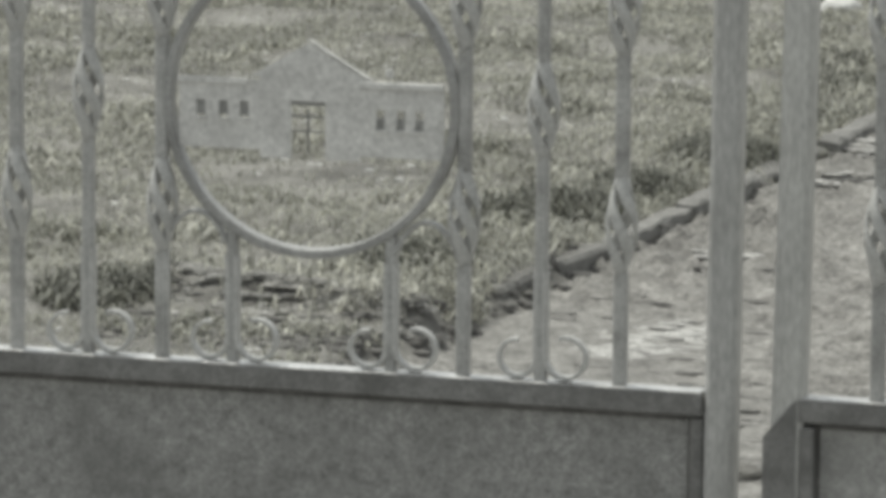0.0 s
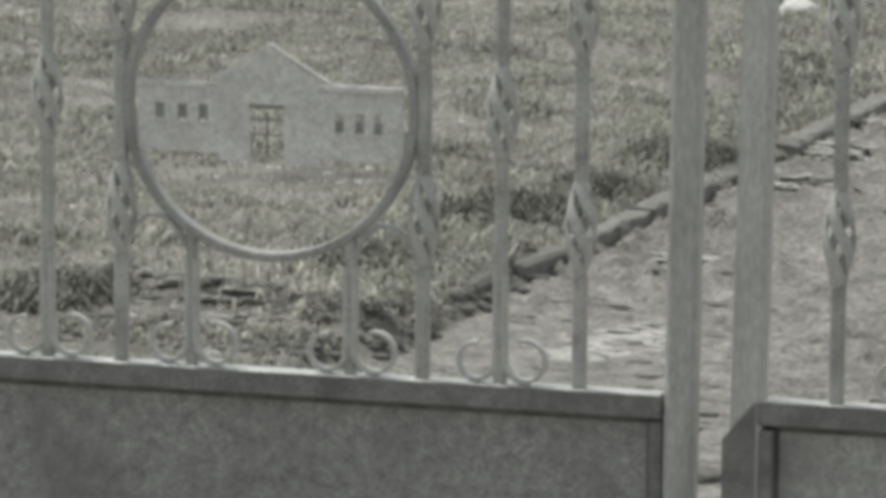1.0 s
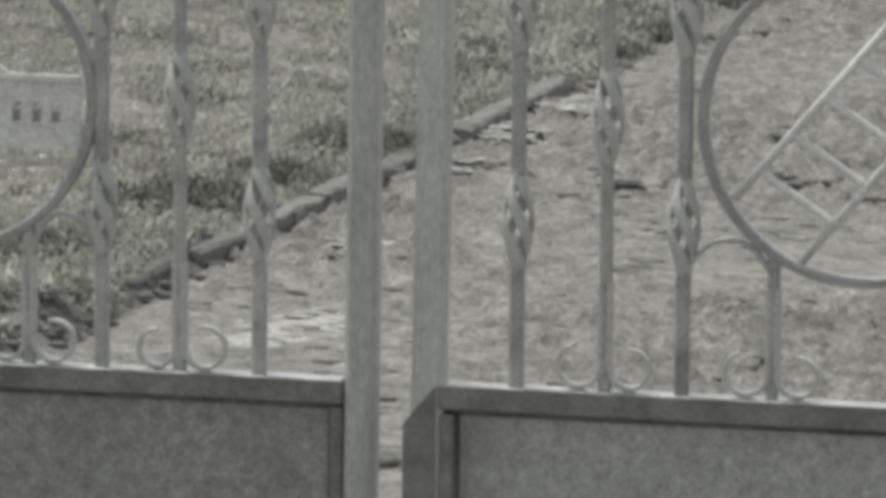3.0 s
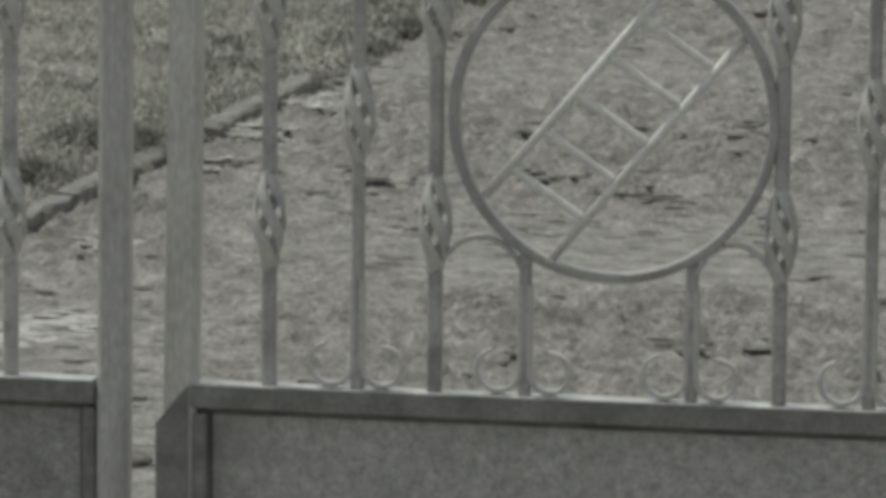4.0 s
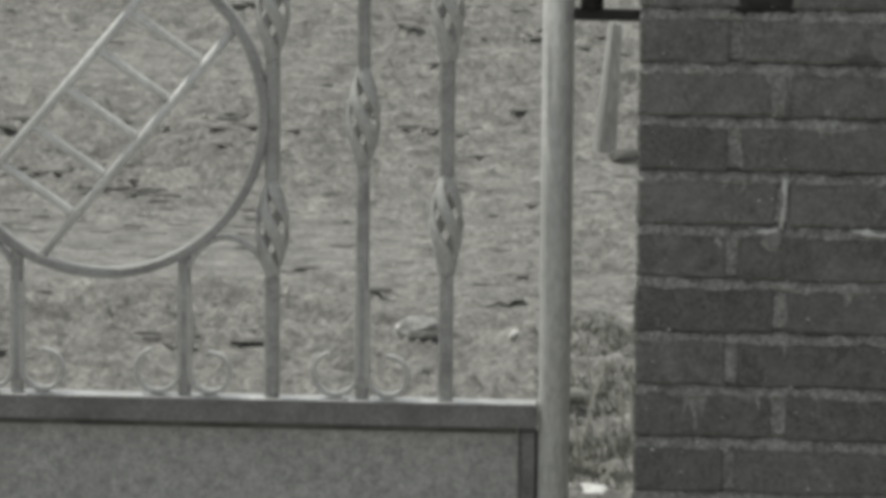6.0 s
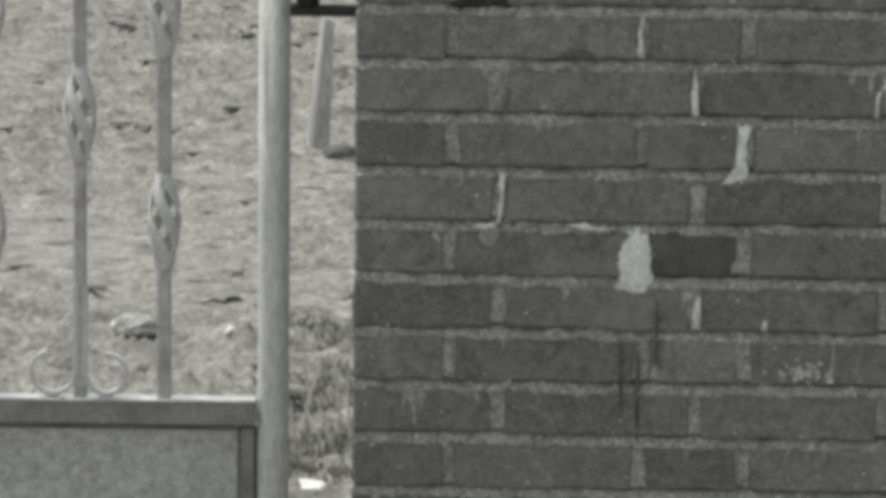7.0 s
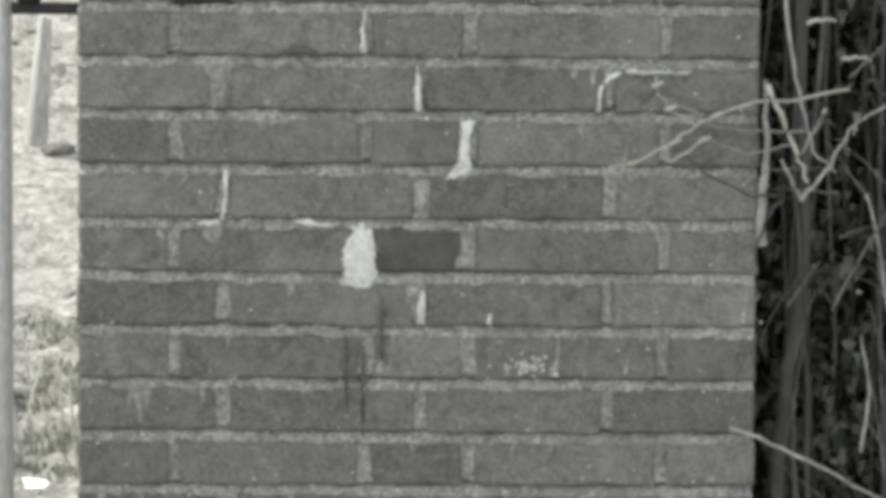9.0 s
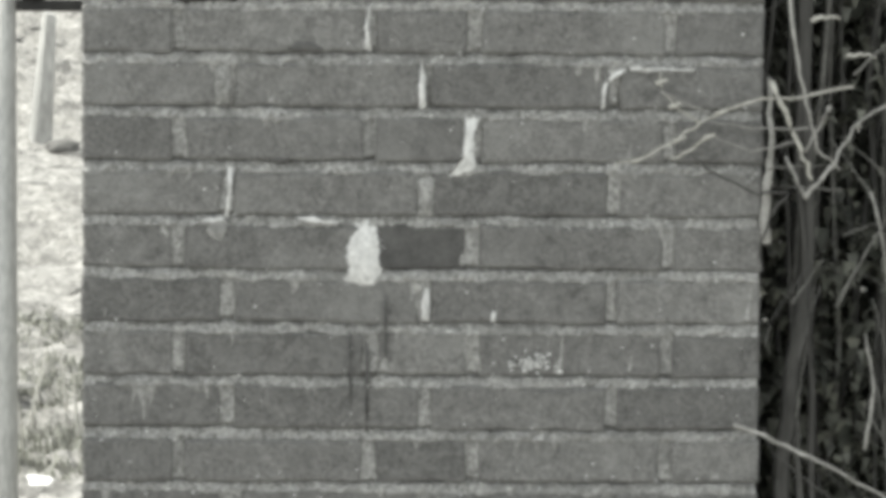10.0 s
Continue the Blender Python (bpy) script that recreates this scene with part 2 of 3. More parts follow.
def make_ground():
    xs = axis(-2.8, 0.7, 0.018, 1500) + list(np.arange(-7.4, -2.85, 0.09)) + list(np.arange(0.8, 2.45, 0.2))
    xs, ys = sorted(set(round(float(v), 4) for v in xs)), axis(0.9, 11, 0.016, 1500)
    verts = [(x, y, ground_z(x, y)) for y in ys for x in xs]
    w = len(xs)
    faces, mats = [], []
    for j in range(len(ys) - 1):
        for i in range(w - 1):
            faces.append((j * w + i, j * w + i + 1, (j + 1) * w + i + 1, (j + 1) * w + i))
            cx, cy = (xs[i] + xs[i + 1]) / 2, (ys[j] + ys[j + 1]) / 2
            mats.append(0 if cx < KX(cy) or cx > 2.4 else 1)
    me = bpy.data.meshes.new("ground")
    me.from_pydata(verts, [], faces)
    me.materials.append(SOIL)
    me.materials.append(SAND)
    me.polygons.foreach_set("material_index", mats)
    me.polygons.foreach_set("use_smooth", [True] * len(faces))
    return tagged(new("ground", me), "trodden soil and sandy dirt drive behind the gate", "ground", kind="structure")


ground = make_ground()

# ---- gate ----
SLOPE = 0.0285
TURN = math.degrees(math.atan(SLOPE))
RAIL = 0.500
TOP = 1.16
BAR_W, BAR_D = 0.0165, 0.014
gate_y = lambda u: 0.12 + SLOPE * u


def basket(parent, u, z, length=0.118, bulge=0.0135):
    """Four broad flat strands, pinched at both ends and twisted round each other."""
    bm = B()
    for k in range(4):
        a0 = math.tau * (k + 0.3 + 0.2 * math.sin(40 * u)) / 4
        pts, out = [], []
        for i in range(15):
            s = i / 14
            r = 0.0035 + bulge * math.sin(math.pi * s)
            a = a0 - 0.58 * math.tau * s
            pts.append((u + r * math.cos(a), r * math.sin(a), z + length * (s - 0.5)))
            out.append((math.cos(a), math.sin(a), 0))
        rod(bm, pts, 0, flat=(0.0135, 0.0042), normal=out)
    part("basket_twist", bm, SCROLL, parent, "twisted open basket of iron strands", True)


def bar(leaf, u, z0, z1, baskets=(), width=BAR_W, mat=PAINT):
    cuts = [z0] + [q for z in sorted(baskets) for q in (z - 0.056, z + 0.056)] + [z1]
    for i, (a, b) in enumerate(zip(cuts[::2], cuts[1::2])):
        ob = part("bar", rod(B(), [(u, 0, a), (u, 0, b)], 0, flat=(width, BAR_D), normal=(0, 1, 0)), mat, leaf)
        if i < len(baskets):
            basket(ob, u, sorted(baskets)[i])


def curl(leaf, u, side, r=0.024, start=0.13, end=115, z=RAIL):
    """A flat strip that comes down the bar and rolls outwards on the rail."""
    cx, cz = u + side * (0.0052 + r), z + r + 0.0045
    pts = [(u + side * 0.0052, 0, z + s) for s in (start, 0.09, 0.05)]
    for i in range(19):
        a = radians(180 + (180 + end) * i / 18)
        k = r * (1 - 0.12 * i / 18)
        pts.append((cx + side * k * math.cos(a), 0, cz + k * math.sin(a)))
    part("scroll", rod(B(), pts, 0, flat=(0.0062, 0.0147), normal=(0, 1, 0), taper=0.72), SCROLL, leaf)


def arch(leaf, u0, u1, z0, z1, zt):
    """A small bent strip from a ring support over to the next bar."""
    pts = []
    for i in range(13):
        s = i / 12
        pts.append((u0 + (u1 - u0) * s, -0.003, z0 + (z1 - z0) * s + (zt - (z0 + z1) / 2) * math.sin(math.pi * s) ** 0.7))
    part("arch_strip", rod(B(), pts, 0, flat=(0.0058, 0.011), normal=(0, 1, 0)), POST, leaf)


def ring(leaf, u, z, r):
    pts = [(u + r * math.cos(a), 0, z + r * math.sin(a)) for a in (math.tau * i / 64 for i in range(65))]
    part("ring", rod(B(), pts, 0, flat=(0.0115, 0.021), normal=(0, 1, 0)), RING, leaf, "flat iron ring")


def leaf_frame(leaf, a, b, sheet):
    """Bottom panel in an angle-iron frame between the posts' inner edges a and b."""
    part("rail", box(B(), a, b, -0.017, 0.014, RAIL - 0.027, RAIL, 0.002), FRAME, leaf, "dirty angle-iron rail")
    # thin bright strip: the sun's glint on the rail top put into colour
    part("rail_cap", box(B(), a + 0.001, b - 0.001, -0.0165, 0.0135, RAIL, RAIL + 0.0018, 0.0006), RAIL_GLINT, leaf, "bright strip for the sun glint along the rail")
    part("rail", box(B(), a, b, -0.012, 0.012, 0.06, 0.09, 0.002), FRAME, leaf)
    for x, front in ((a, -0.0165), (b - 0.021, -0.001)):
        part("frame_strip", box(B(), x + 0.0035, x + 0.0195, front, 0.0125, 0.0905, RAIL - 0.0325, 0.0015), FRAME, leaf)
        # dark strips paint the shade lines along both edges of the frame strip
        for e in (x + 0.0002, x + 0.0198):
            part("seam", box(B(), e, e + 0.003, 0.0045, 0.0075, 0.0905, RAIL - 0.0325), SHADE_LINE, leaf, "dark strip for a shadow line")
    # dark strip paints the shadow under the rail
    part("seam", box(B(), a + 0.0235, b - 0.0235, 0.0025, 0.0072, RAIL - 0.036, RAIL - 0.0275), SHADE_LINE, leaf, "dark strip for a shadow line")
    part("panel", box(B(), a + 0.0005, b - 0.0005, 0.008, 0.011, 0.088, RAIL - 0.028), sheet, leaf, "mottled grey sheet metal panel")
    part("rail", box(B(), a, b, -0.012, 0.012, TOP - 0.02, TOP, 0.002), FRAME, leaf)


def post(leaf, u, width, top, round_=False, lean=0.0, material_=None):
    bm = B()
    if round_:
        rod(bm, [(u + lean * z, 0, z) for z in (-0.06, 0.5, top)], width / 2, 20)
    else:
        rod(bm, [(u + lean * z, 0, z) for z in (0.04, 0.5, top)], 0, flat=(width, 0.034), normal=(0, 1, 0))
    part("post", bm, material_ or POST, leaf, "round tube post" if round_ else "", round_)


def figure_face(bm, xs, zs, holes, y0, y1):
    """A plate of the given extent with rectangular openings."""
    cut_x = sorted({*xs, *[h[0] for h in holes], *[h[1] for h in holes]})
    cut_z = sorted({*zs, *[h[2] for h in holes], *[h[3] for h in holes]})
    fs = []
    grid = {}
    for i, x in enumerate(cut_x):
        for j, z in enumerate(cut_z):
            grid[i, j] = bm.verts.new((x, y0, z))
    for i in range(len(cut_x) - 1):
        for j in range(len(cut_z) - 1):
            mx, mz = (cut_x[i] + cut_x[i + 1]) / 2, (cut_z[j] + cut_z[j + 1]) / 2
            if not any(h[0] < mx < h[1] and h[2] < mz < h[3] for h in holes):
                fs.append(bm.faces.new((grid[i, j], grid[i + 1, j], grid[i + 1, j + 1], grid[i, j + 1])))
    out = bmesh.ops.extrude_face_region(bm, geom=fs)
    for v in out["geom"]:
        if isinstance(v, bmesh.types.BMVert):
            v.co.y = y1
    bmesh.ops.delete(bm, geom=[v for v in bm.verts if not v.link_faces], context="VERTS")
    bmesh.ops.recalc_face_normals(bm, faces=bm.faces)


def left_leaf():
    u0 = -2.195
    leaf = base("gate_leaf", pose(u0, gate_y(u0), 0, 0, 0, TURN), "grey painted iron gate leaf with a house cutout in a ring", "gate", "gate leaves")
    k = 1 / math.cos(radians(TURN))
    U = lambda u: (u - u0) * k
    leaf_frame(leaf, U(-2.177), U(-1.2145), PANEL)
    post(leaf, 0, 0.038, 1.3, True)
    post(leaf, U(-1.2145) + 0.0185, 0.0365, TOP + 0.03, lean=0.006)
    for u, zs in ((-2.07, (0.691, 0.945)), (-1.884, (0.688, 0.945)), (-1.508, (0.69, 0.945)), (-1.317, (0.691, 0.945))):
        bar(leaf, U(u), RAIL, TOP - 0.02, zs)
    for u, z in ((-1.978, 0.818), (-1.413, 0.822)):
        bar(leaf, U(u), RAIL, TOP - 0.02, (z,), 0.0145)
    cu, cz, r = -1.697, 0.816, 0.1785
    for u in (-1.795, -1.597):
        bar(leaf, U(u), RAIL, cz - math.sqrt(r * r - (u - cu) ** 2) - 0.004, width=0.0135)
        z1 = cz + math.sqrt(r * r - (u - cu) ** 2) + 0.004
        bar(leaf, U(u), z1, TOP - 0.02)
    for u in (-1.978, -1.795, -1.597, -1.413):
        curl(leaf, U(u), -1, 0.0235, end=95)
        curl(leaf, U(u), 1, 0.026, end=110)
    ring(leaf, U(cu), cz, r)
    arch(leaf, U(-1.59), U(-1.512), 0.645, 0.64, 0.682)
    arch(leaf, U(-1.802), U(-1.88), 0.645, 0.64, 0.682)
    # cut-out house inside the ring
    bm = B()
    y0, y1 = -0.004, 0.0
    figure_face(bm, (U(-1.862), U(-1.76)), (0.759, 0.842), [(U(x), U(x + 0.0115), 0.795, 0.816) for x in (-1.84, -1.812, -1.786)], y0, y1)
    figure_face(bm, (U(-1.76), U(-1.637)), (0.757, 0.846), [(U(-1.722), U(-1.679), 0.75, 0.819)], y0, y1)
    figure_face(bm, (U(-1.637), U(-1.533)), (0.756, 0.846), [(U(x), U(x + 0.0115), 0.789, 0.813) for x in (-1.617, -1.592, -1.569)], y0, y1)
    gable = [bm.verts.new((U(x), y, z)) for y in (y0, y1) for x, z in ((-1.775, 0.846), (-1.628, 0.846), (-1.701, 0.8885))]
    bm.faces.new(gable[:3]), bm.faces.new(gable[5:2:-1])
    for i in range(3):
        bm.faces.new((gable[i], gable[(i + 1) % 3], gable[3 + (i + 1) % 3], gable[3 + i]))
    bmesh.ops.recalc_face_normals(bm, faces=bm.faces)
    house = part("house_cutout", bm, CUTOUT, leaf, "pale sheet metal cutout of a farmhouse")
    for pts in (((-1.70, 0.892), (-1.622, 0.8465)),):
        part("roof_strip", rod(B(), [(U(x), -0.002, z) for x, z in pts], 0, flat=(0.003, 0.006), normal=(0, 1, 0)), CUTOUT, house)
    for a, b, z in ((-1.862, -1.775, 0.840), (-1.637, -1.533, 0.8415)):
        part("roof_strip", rod(B(), [(U(a), -0.0065, z), (U(b), -0.0065, z)], 0, flat=(0.0075, 0.003), normal=(0, 1, 0)), CUTOUT, house)
    part("chimney", box(B(), U(-1.605), U(-1.596), -0.004, 0.0, 0.8508, 0.861, 0.0005), CUTOUT, house)
    for x, z0, z1 in [(x, 0.7985, 0.8165) for x in (-1.84, -1.812, -1.786)] + [(x, 0.788, 0.803) for x in (-1.617, -1.592, -1.569)]:
        part("window_plate", box(B(), U(x) - 0.0004, U(x + 0.0115) + 0.0004, 0.0003, 0.0018, z0, z1), RING, house, "grey recessed window plate")
    for x, z in [(x, 0.7925) for x in (-1.84, -1.812, -1.786)] + [(x, 0.7862) for x in (-1.617, -1.592, -1.569)]:
        part("sill", box(B(), U(x) - 0.0015, U(x + 0.0115) + 0.0015, -0.0075, -0.0042, z, z + 0.0024), CUTOUT, house)
    part("lintel", box(B(), U(-1.7225), U(-1.6785), -0.0008, 0.0012, 0.8135, 0.8195), RING, house, "dark strip over the doorway")
    for z in (0.782, 0.8):
        part("door_bar", box(B(), U(-1.7215), U(-1.6795), -0.003, -0.001, z, z + 0.0022), FRAME, house)
    part("door_bar", box(B(), U(-1.702), U(-1.6995), -0.0032, -0.0008, 0.757, 0.81), FRAME, house)
    return leaf


def right_leaf():
    u0 = -0.097
    leaf = base("gate_leaf", pose(u0, gate_y(u0), 0, 0, 0, TURN), "grey painted iron gate leaf with a ladder in a ring", "gate", "gate leaves")
    k = 1 / math.cos(radians(TURN))
    U = lambda u: (u - u0) * k
    dull = lambda *a, **o: bar(*a, mat=PAINT_DULL, **o)
    leaf_frame(leaf, U(-1.1005), U(-0.1165), PANEL_PALE)
    # thin slant-topped strip laid over the lower post to darken it
    bm = B()
    x0, x1 = U(-1.1005) - 0.0395, U(-1.1005) - 0.001
    box(bm, x0, x1, -0.0205, -0.0175, 0.02, 0.5)
    for v in bm.verts:
        if v.co.z > 0.4:
            v.co.z = 0.455 if v.co.x < (x0 + x1) / 2 else 0.5
    part("cover_strip", bm, FRAME, leaf, "thin dark strip over the lower post, slanting at the top")
    post(leaf, 0, 0.036, 1.3, True, material_=POST_PALE)
    post(leaf, U(-1.1005) - 0.0195, 0.038, TOP + 0.03, lean=0.014, material_=POST_PALE)
    for u, zs in ((-1.01, (0.694, 0.945)), (-0.816, (0.697, 0.945)), (-0.419, (0.696, 0.945)), (-0.221, (0.703, 0.945))):
        dull(leaf, U(u), RAIL, TOP - 0.02, zs)
    for u, z in ((-0.906, 0.82), (-0.316, 0.824)):
        dull(leaf, U(u), RAIL, TOP - 0.02, (z,), 0.0145)
    cu, cz, r = -0.612, 0.825, 0.1835
    for u in (-0.711, -0.519):
        dull(leaf, U(u), RAIL, cz - math.sqrt(r * r - (u - cu) ** 2) - 0.004, width=0.0135)
        dull(leaf, U(u), cz + math.sqrt(r * r - (u - cu) ** 2) + 0.004, TOP - 0.02)
    for u in (-0.906, -0.711, -0.519, -0.316):
        curl(leaf, U(u), -1, 0.0265, end=75)
        curl(leaf, U(u), 1, 0.0245, end=95)
    ring(leaf, U(cu), cz, r)
    arch(leaf, U(-0.716), U(-0.812), 0.65, 0.645, 0.685)
    arch(leaf, U(-0.514), U(-0.423), 0.65, 0.645, 0.685)
    lower = [(-0.682, 0.6605), (-0.4625, 0.9225)]
    upper = [(-0.7585, 0.7315), (-0.536, 0.9945)]
    for rail in (lower, upper):
        part("ladder_rail", rod(B(), [(U(x), 0, z) for x, z in rail], 0.0056, 10), LADDER, leaf, "pale welded ladder rail", True)
    for i in range(5):
        x, z = -0.649 + 0.0366 * i, 0.7105 + 0.0441 * i
        part("ladder_rung", rod(B(), [(U(x), 0.001, z), (U(x - 0.0815), 0.001, z + 0.0545)], 0.0052, 10), LADDER, leaf)
    return leaf


left_leaf()
right_leaf()

# ---- brick pillar ----
P_W, P_D, COURSE, Z0 = 0.7515, 0.44, 0.06, 0.0025


def make_pillar():
    rnd = random.Random(4)
    pillar = base("brick_pillar", pose(0, 0, 0), "dark weathered brick gate pillar with pale mortar", "pillar")
    top = 23
    bm = B()
    box(bm, 0.002, P_W - 0.002, 0.021, P_D - 0.007, -0.05, Z0 + top * COURSE)
    # weather-struck joints: set back under the brick above, flush at the foot
    nx, levels = 190, [(-0.05, 0.006)]
    for c in range(top + 1):
        zc = Z0 + COURSE * c
        levels += [(zc - 0.0095, 0.0042), (zc - 0.0065, 0.001), (zc - 0.001, 0.0025), (zc + 0.0035, 0.006), (zc + 0.0062, 0.012), (zc + 0.0105, 0.0045)]
    levels = levels[:-3]
    face = [[bm.verts.new((0.002 + (P_W - 0.004) * i / nx, y0 + 0.006 * n2(i * 0.004, z, 22, 3) + 0.005 * n2(i * 0.004, z, 140, 6),
                           z + 0.0035 * n2(i * 0.004, z, 40, 9))) for i in range(nx + 1)] for z, y0 in levels]
    for j in range(len(levels) - 1):
        for i in range(nx):
            bm.faces.new((face[j][i], face[j][i + 1], face[j + 1][i + 1], face[j + 1][i]))
    part("mortar", bm, MORTAR, pillar, "grey recessed mortar")
    even = [0, 0.107, 0.318, 0.433, 0.648, P_W]
    odd = [0, 0.161, 0.379, 0.587, P_W]

    meshes = {}

    def brick_mesh(w, d, k):
        """A hand-made brick: ragged face outline, worn arrises, a slightly hollow face."""
        key = (round(w, 3), round(d, 3), k)
        if key not in meshes:
            bm = B()
            n = max(3, round(w / 0.03))
            hw, hh = w / 2, 0.0246
            rim = [(-hw + w * i / n, -hh) for i in range(n)] + [(hw, -hh), (hw, 0)] + [(hw - w * i / n, hh) for i in range(n)] + [(-hw, hh), (-hw, 0)]
            rim = [(x + rnd.uniform(-0.0012, 0.0012), z + rnd.uniform(-0.0017, 0.0015)) for x, z in rim]
            loops = []
            for y, inset in ((d / 2, 0.0), (-d / 2 + 0.0035, 0.0), (-d / 2, 0.0032)):
                loops.append([bm.verts.new((x - math.copysign(inset, x) * (1 if abs(x) > hw * 0.9 else 0), y + rnd.uniform(-0.0006, 0.0006),
                                            z - math.copysign(inset, z) * (1 if abs(z) > hh * 0.6 else 0))) for x, z in rim])
            for p, q in zip(loops, loops[1:]):
                for i in range(len(p)):
                    j = (i + 1) % len(p)
                    bm.faces.new((p[i], p[j], q[j], q[i]))
            bm.faces.new(loops[-1])
            bm.faces.new(loops[0][::-1])
            bmesh.ops.recalc_face_normals(bm, faces=bm.faces)
            meshes[key] = finish("brick", bm, BRICK)
        return meshes[key]

    def lay(x, y, z, w, d, dark=False):
        me = brick_mesh(w, d, rnd.randrange(5))
        if dark:
            me = me.copy()
            me.materials[0] = BRICK_DARK
        ob = new("brick", me)
        ob.parent = pillar
        ob.matrix_basis = pose(x + rnd.uniform(-0.0008, 0.0008), y + rnd.uniform(-0.001, 0.0016), z + rnd.uniform(-0.0012, 0.0012),
                               rnd.uniform(-0.6, 0.6), rnd.uniform(-0.35, 0.35), rnd.uniform(-0.5, 0.5))

    for c in range(top):
        z = Z0 + COURSE * (c + 0.5)
        cuts = even if c % 2 else odd
        for a, b in zip(cuts, cuts[1:]):
            lo, hi = (a if a == 0 else a + 0.0065), (b if b == P_W else b - 0.0065)
            lay((lo + hi) / 2, 0.05, z, hi - lo, 0.1, c == 11 and a == 0.318)
            lay((lo + hi) / 2, P_D - 0.05, z, hi - lo, 0.1)
        for x in (0.05, P_W - 0.05):
            lay(x, P_D / 2, z, 0.1, 0.212)
    return pillar


pillar = make_pillar()


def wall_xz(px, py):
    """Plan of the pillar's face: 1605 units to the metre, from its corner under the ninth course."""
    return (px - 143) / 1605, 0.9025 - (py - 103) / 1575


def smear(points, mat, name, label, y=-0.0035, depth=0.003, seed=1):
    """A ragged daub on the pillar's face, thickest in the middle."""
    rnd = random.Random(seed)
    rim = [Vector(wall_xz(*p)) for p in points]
    rich = []
    for a, b in zip(rim, rim[1:] + rim[:1]):
        n = max(2, int((b - a).length / 0.004))
        for i in range(n):
            q = a.lerp(b, i / n)
            rich.append(q + Vector((rnd.uniform(-1, 1), rnd.uniform(-1, 1))) * rnd.choice((0.0006, 0.001, 0.0018)))
    mid = sum(rich, Vector((0, 0))) / len(rich)
    bm = B()
    outer = [bm.verts.new((q.x, 0.004, q.y)) for q in rich]
    inner = [bm.verts.new((q.x * 0.75 + mid.x * 0.25 + rnd.uniform(-6e-4, 6e-4), y + rnd.uniform(0, depth * 0.4), q.y * 0.75 + mid.y * 0.25)) for q in rich]
    c = bm.verts.new((mid.x, y, mid.y))
    for _ in range(int(len(rich) * 0.5)):
        f = rnd.choice(rich) + Vector((rnd.gauss(0, 0.0035), rnd.gauss(0, 0.0035)))
        r = rnd.uniform(0.0005, 0.0016)
        vs = [bm.verts.new((f.x + r * rnd.uniform(0.6, 1.4) * math.cos(a), 0.002, f.y + r * rnd.uniform(0.6, 1.4) * math.sin(a))) for a in (0, 1.3, 2.5, 3.8, 5.0)]
        t = bm.verts.new((f.x, y * 0.7, f.y))
        for i in range(5):
            bm.faces.new((vs[i], vs[(i + 1) % 5], t))
    for i in range(len(rich)):
        j = (i + 1) % len(rich)
        bm.faces.new((outer[i], outer[j], inner[j], inner[i]))
        bm.faces.new((inner[i], inner[j], c))
    bmesh.ops.recalc_face_normals(bm, faces=bm.faces)
    part(name, bm, mat, pillar, label, True)


SOOT = material("dark_damp_streak", (0.075, 0.072, 0.066), (0.12, 0.115, 0.105), 40, 0.8, 0.0, 0.3, 200)
def daub(points, seed, depth=0.002):
    smear(points, LIME, "mortar_smear", "white lime mortar daub", seed=seed, depth=depth)


def crumble(points, seed):
    smear(points, MORTAR, "mortar_smear", "crumbled grey mortar daub", y=-0.0022, seed=seed)


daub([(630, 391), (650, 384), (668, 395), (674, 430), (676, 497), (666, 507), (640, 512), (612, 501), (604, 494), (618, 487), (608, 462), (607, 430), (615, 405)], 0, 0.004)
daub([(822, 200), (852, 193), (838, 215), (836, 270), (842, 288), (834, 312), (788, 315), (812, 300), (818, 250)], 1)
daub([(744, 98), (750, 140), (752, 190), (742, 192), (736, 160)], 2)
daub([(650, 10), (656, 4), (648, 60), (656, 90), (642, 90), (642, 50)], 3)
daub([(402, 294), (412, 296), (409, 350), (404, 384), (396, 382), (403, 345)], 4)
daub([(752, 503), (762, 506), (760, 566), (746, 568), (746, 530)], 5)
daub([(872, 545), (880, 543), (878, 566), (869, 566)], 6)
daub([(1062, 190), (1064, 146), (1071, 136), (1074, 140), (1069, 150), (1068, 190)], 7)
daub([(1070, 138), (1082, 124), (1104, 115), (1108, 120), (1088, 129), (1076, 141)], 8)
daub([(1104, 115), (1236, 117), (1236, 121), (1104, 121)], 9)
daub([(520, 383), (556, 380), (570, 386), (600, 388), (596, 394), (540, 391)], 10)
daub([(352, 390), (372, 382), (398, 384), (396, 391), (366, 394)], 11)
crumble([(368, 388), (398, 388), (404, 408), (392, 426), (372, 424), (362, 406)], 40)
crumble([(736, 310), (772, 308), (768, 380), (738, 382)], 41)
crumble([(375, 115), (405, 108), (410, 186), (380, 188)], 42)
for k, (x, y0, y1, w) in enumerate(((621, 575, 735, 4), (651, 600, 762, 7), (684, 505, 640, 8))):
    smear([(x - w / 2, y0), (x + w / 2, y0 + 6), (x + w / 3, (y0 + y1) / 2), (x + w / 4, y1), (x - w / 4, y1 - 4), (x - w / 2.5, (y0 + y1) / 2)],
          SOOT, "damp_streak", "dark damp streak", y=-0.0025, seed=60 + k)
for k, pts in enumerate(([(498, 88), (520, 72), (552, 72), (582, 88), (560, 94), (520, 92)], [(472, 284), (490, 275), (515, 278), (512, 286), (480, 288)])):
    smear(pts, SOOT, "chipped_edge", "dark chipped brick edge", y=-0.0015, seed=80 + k)

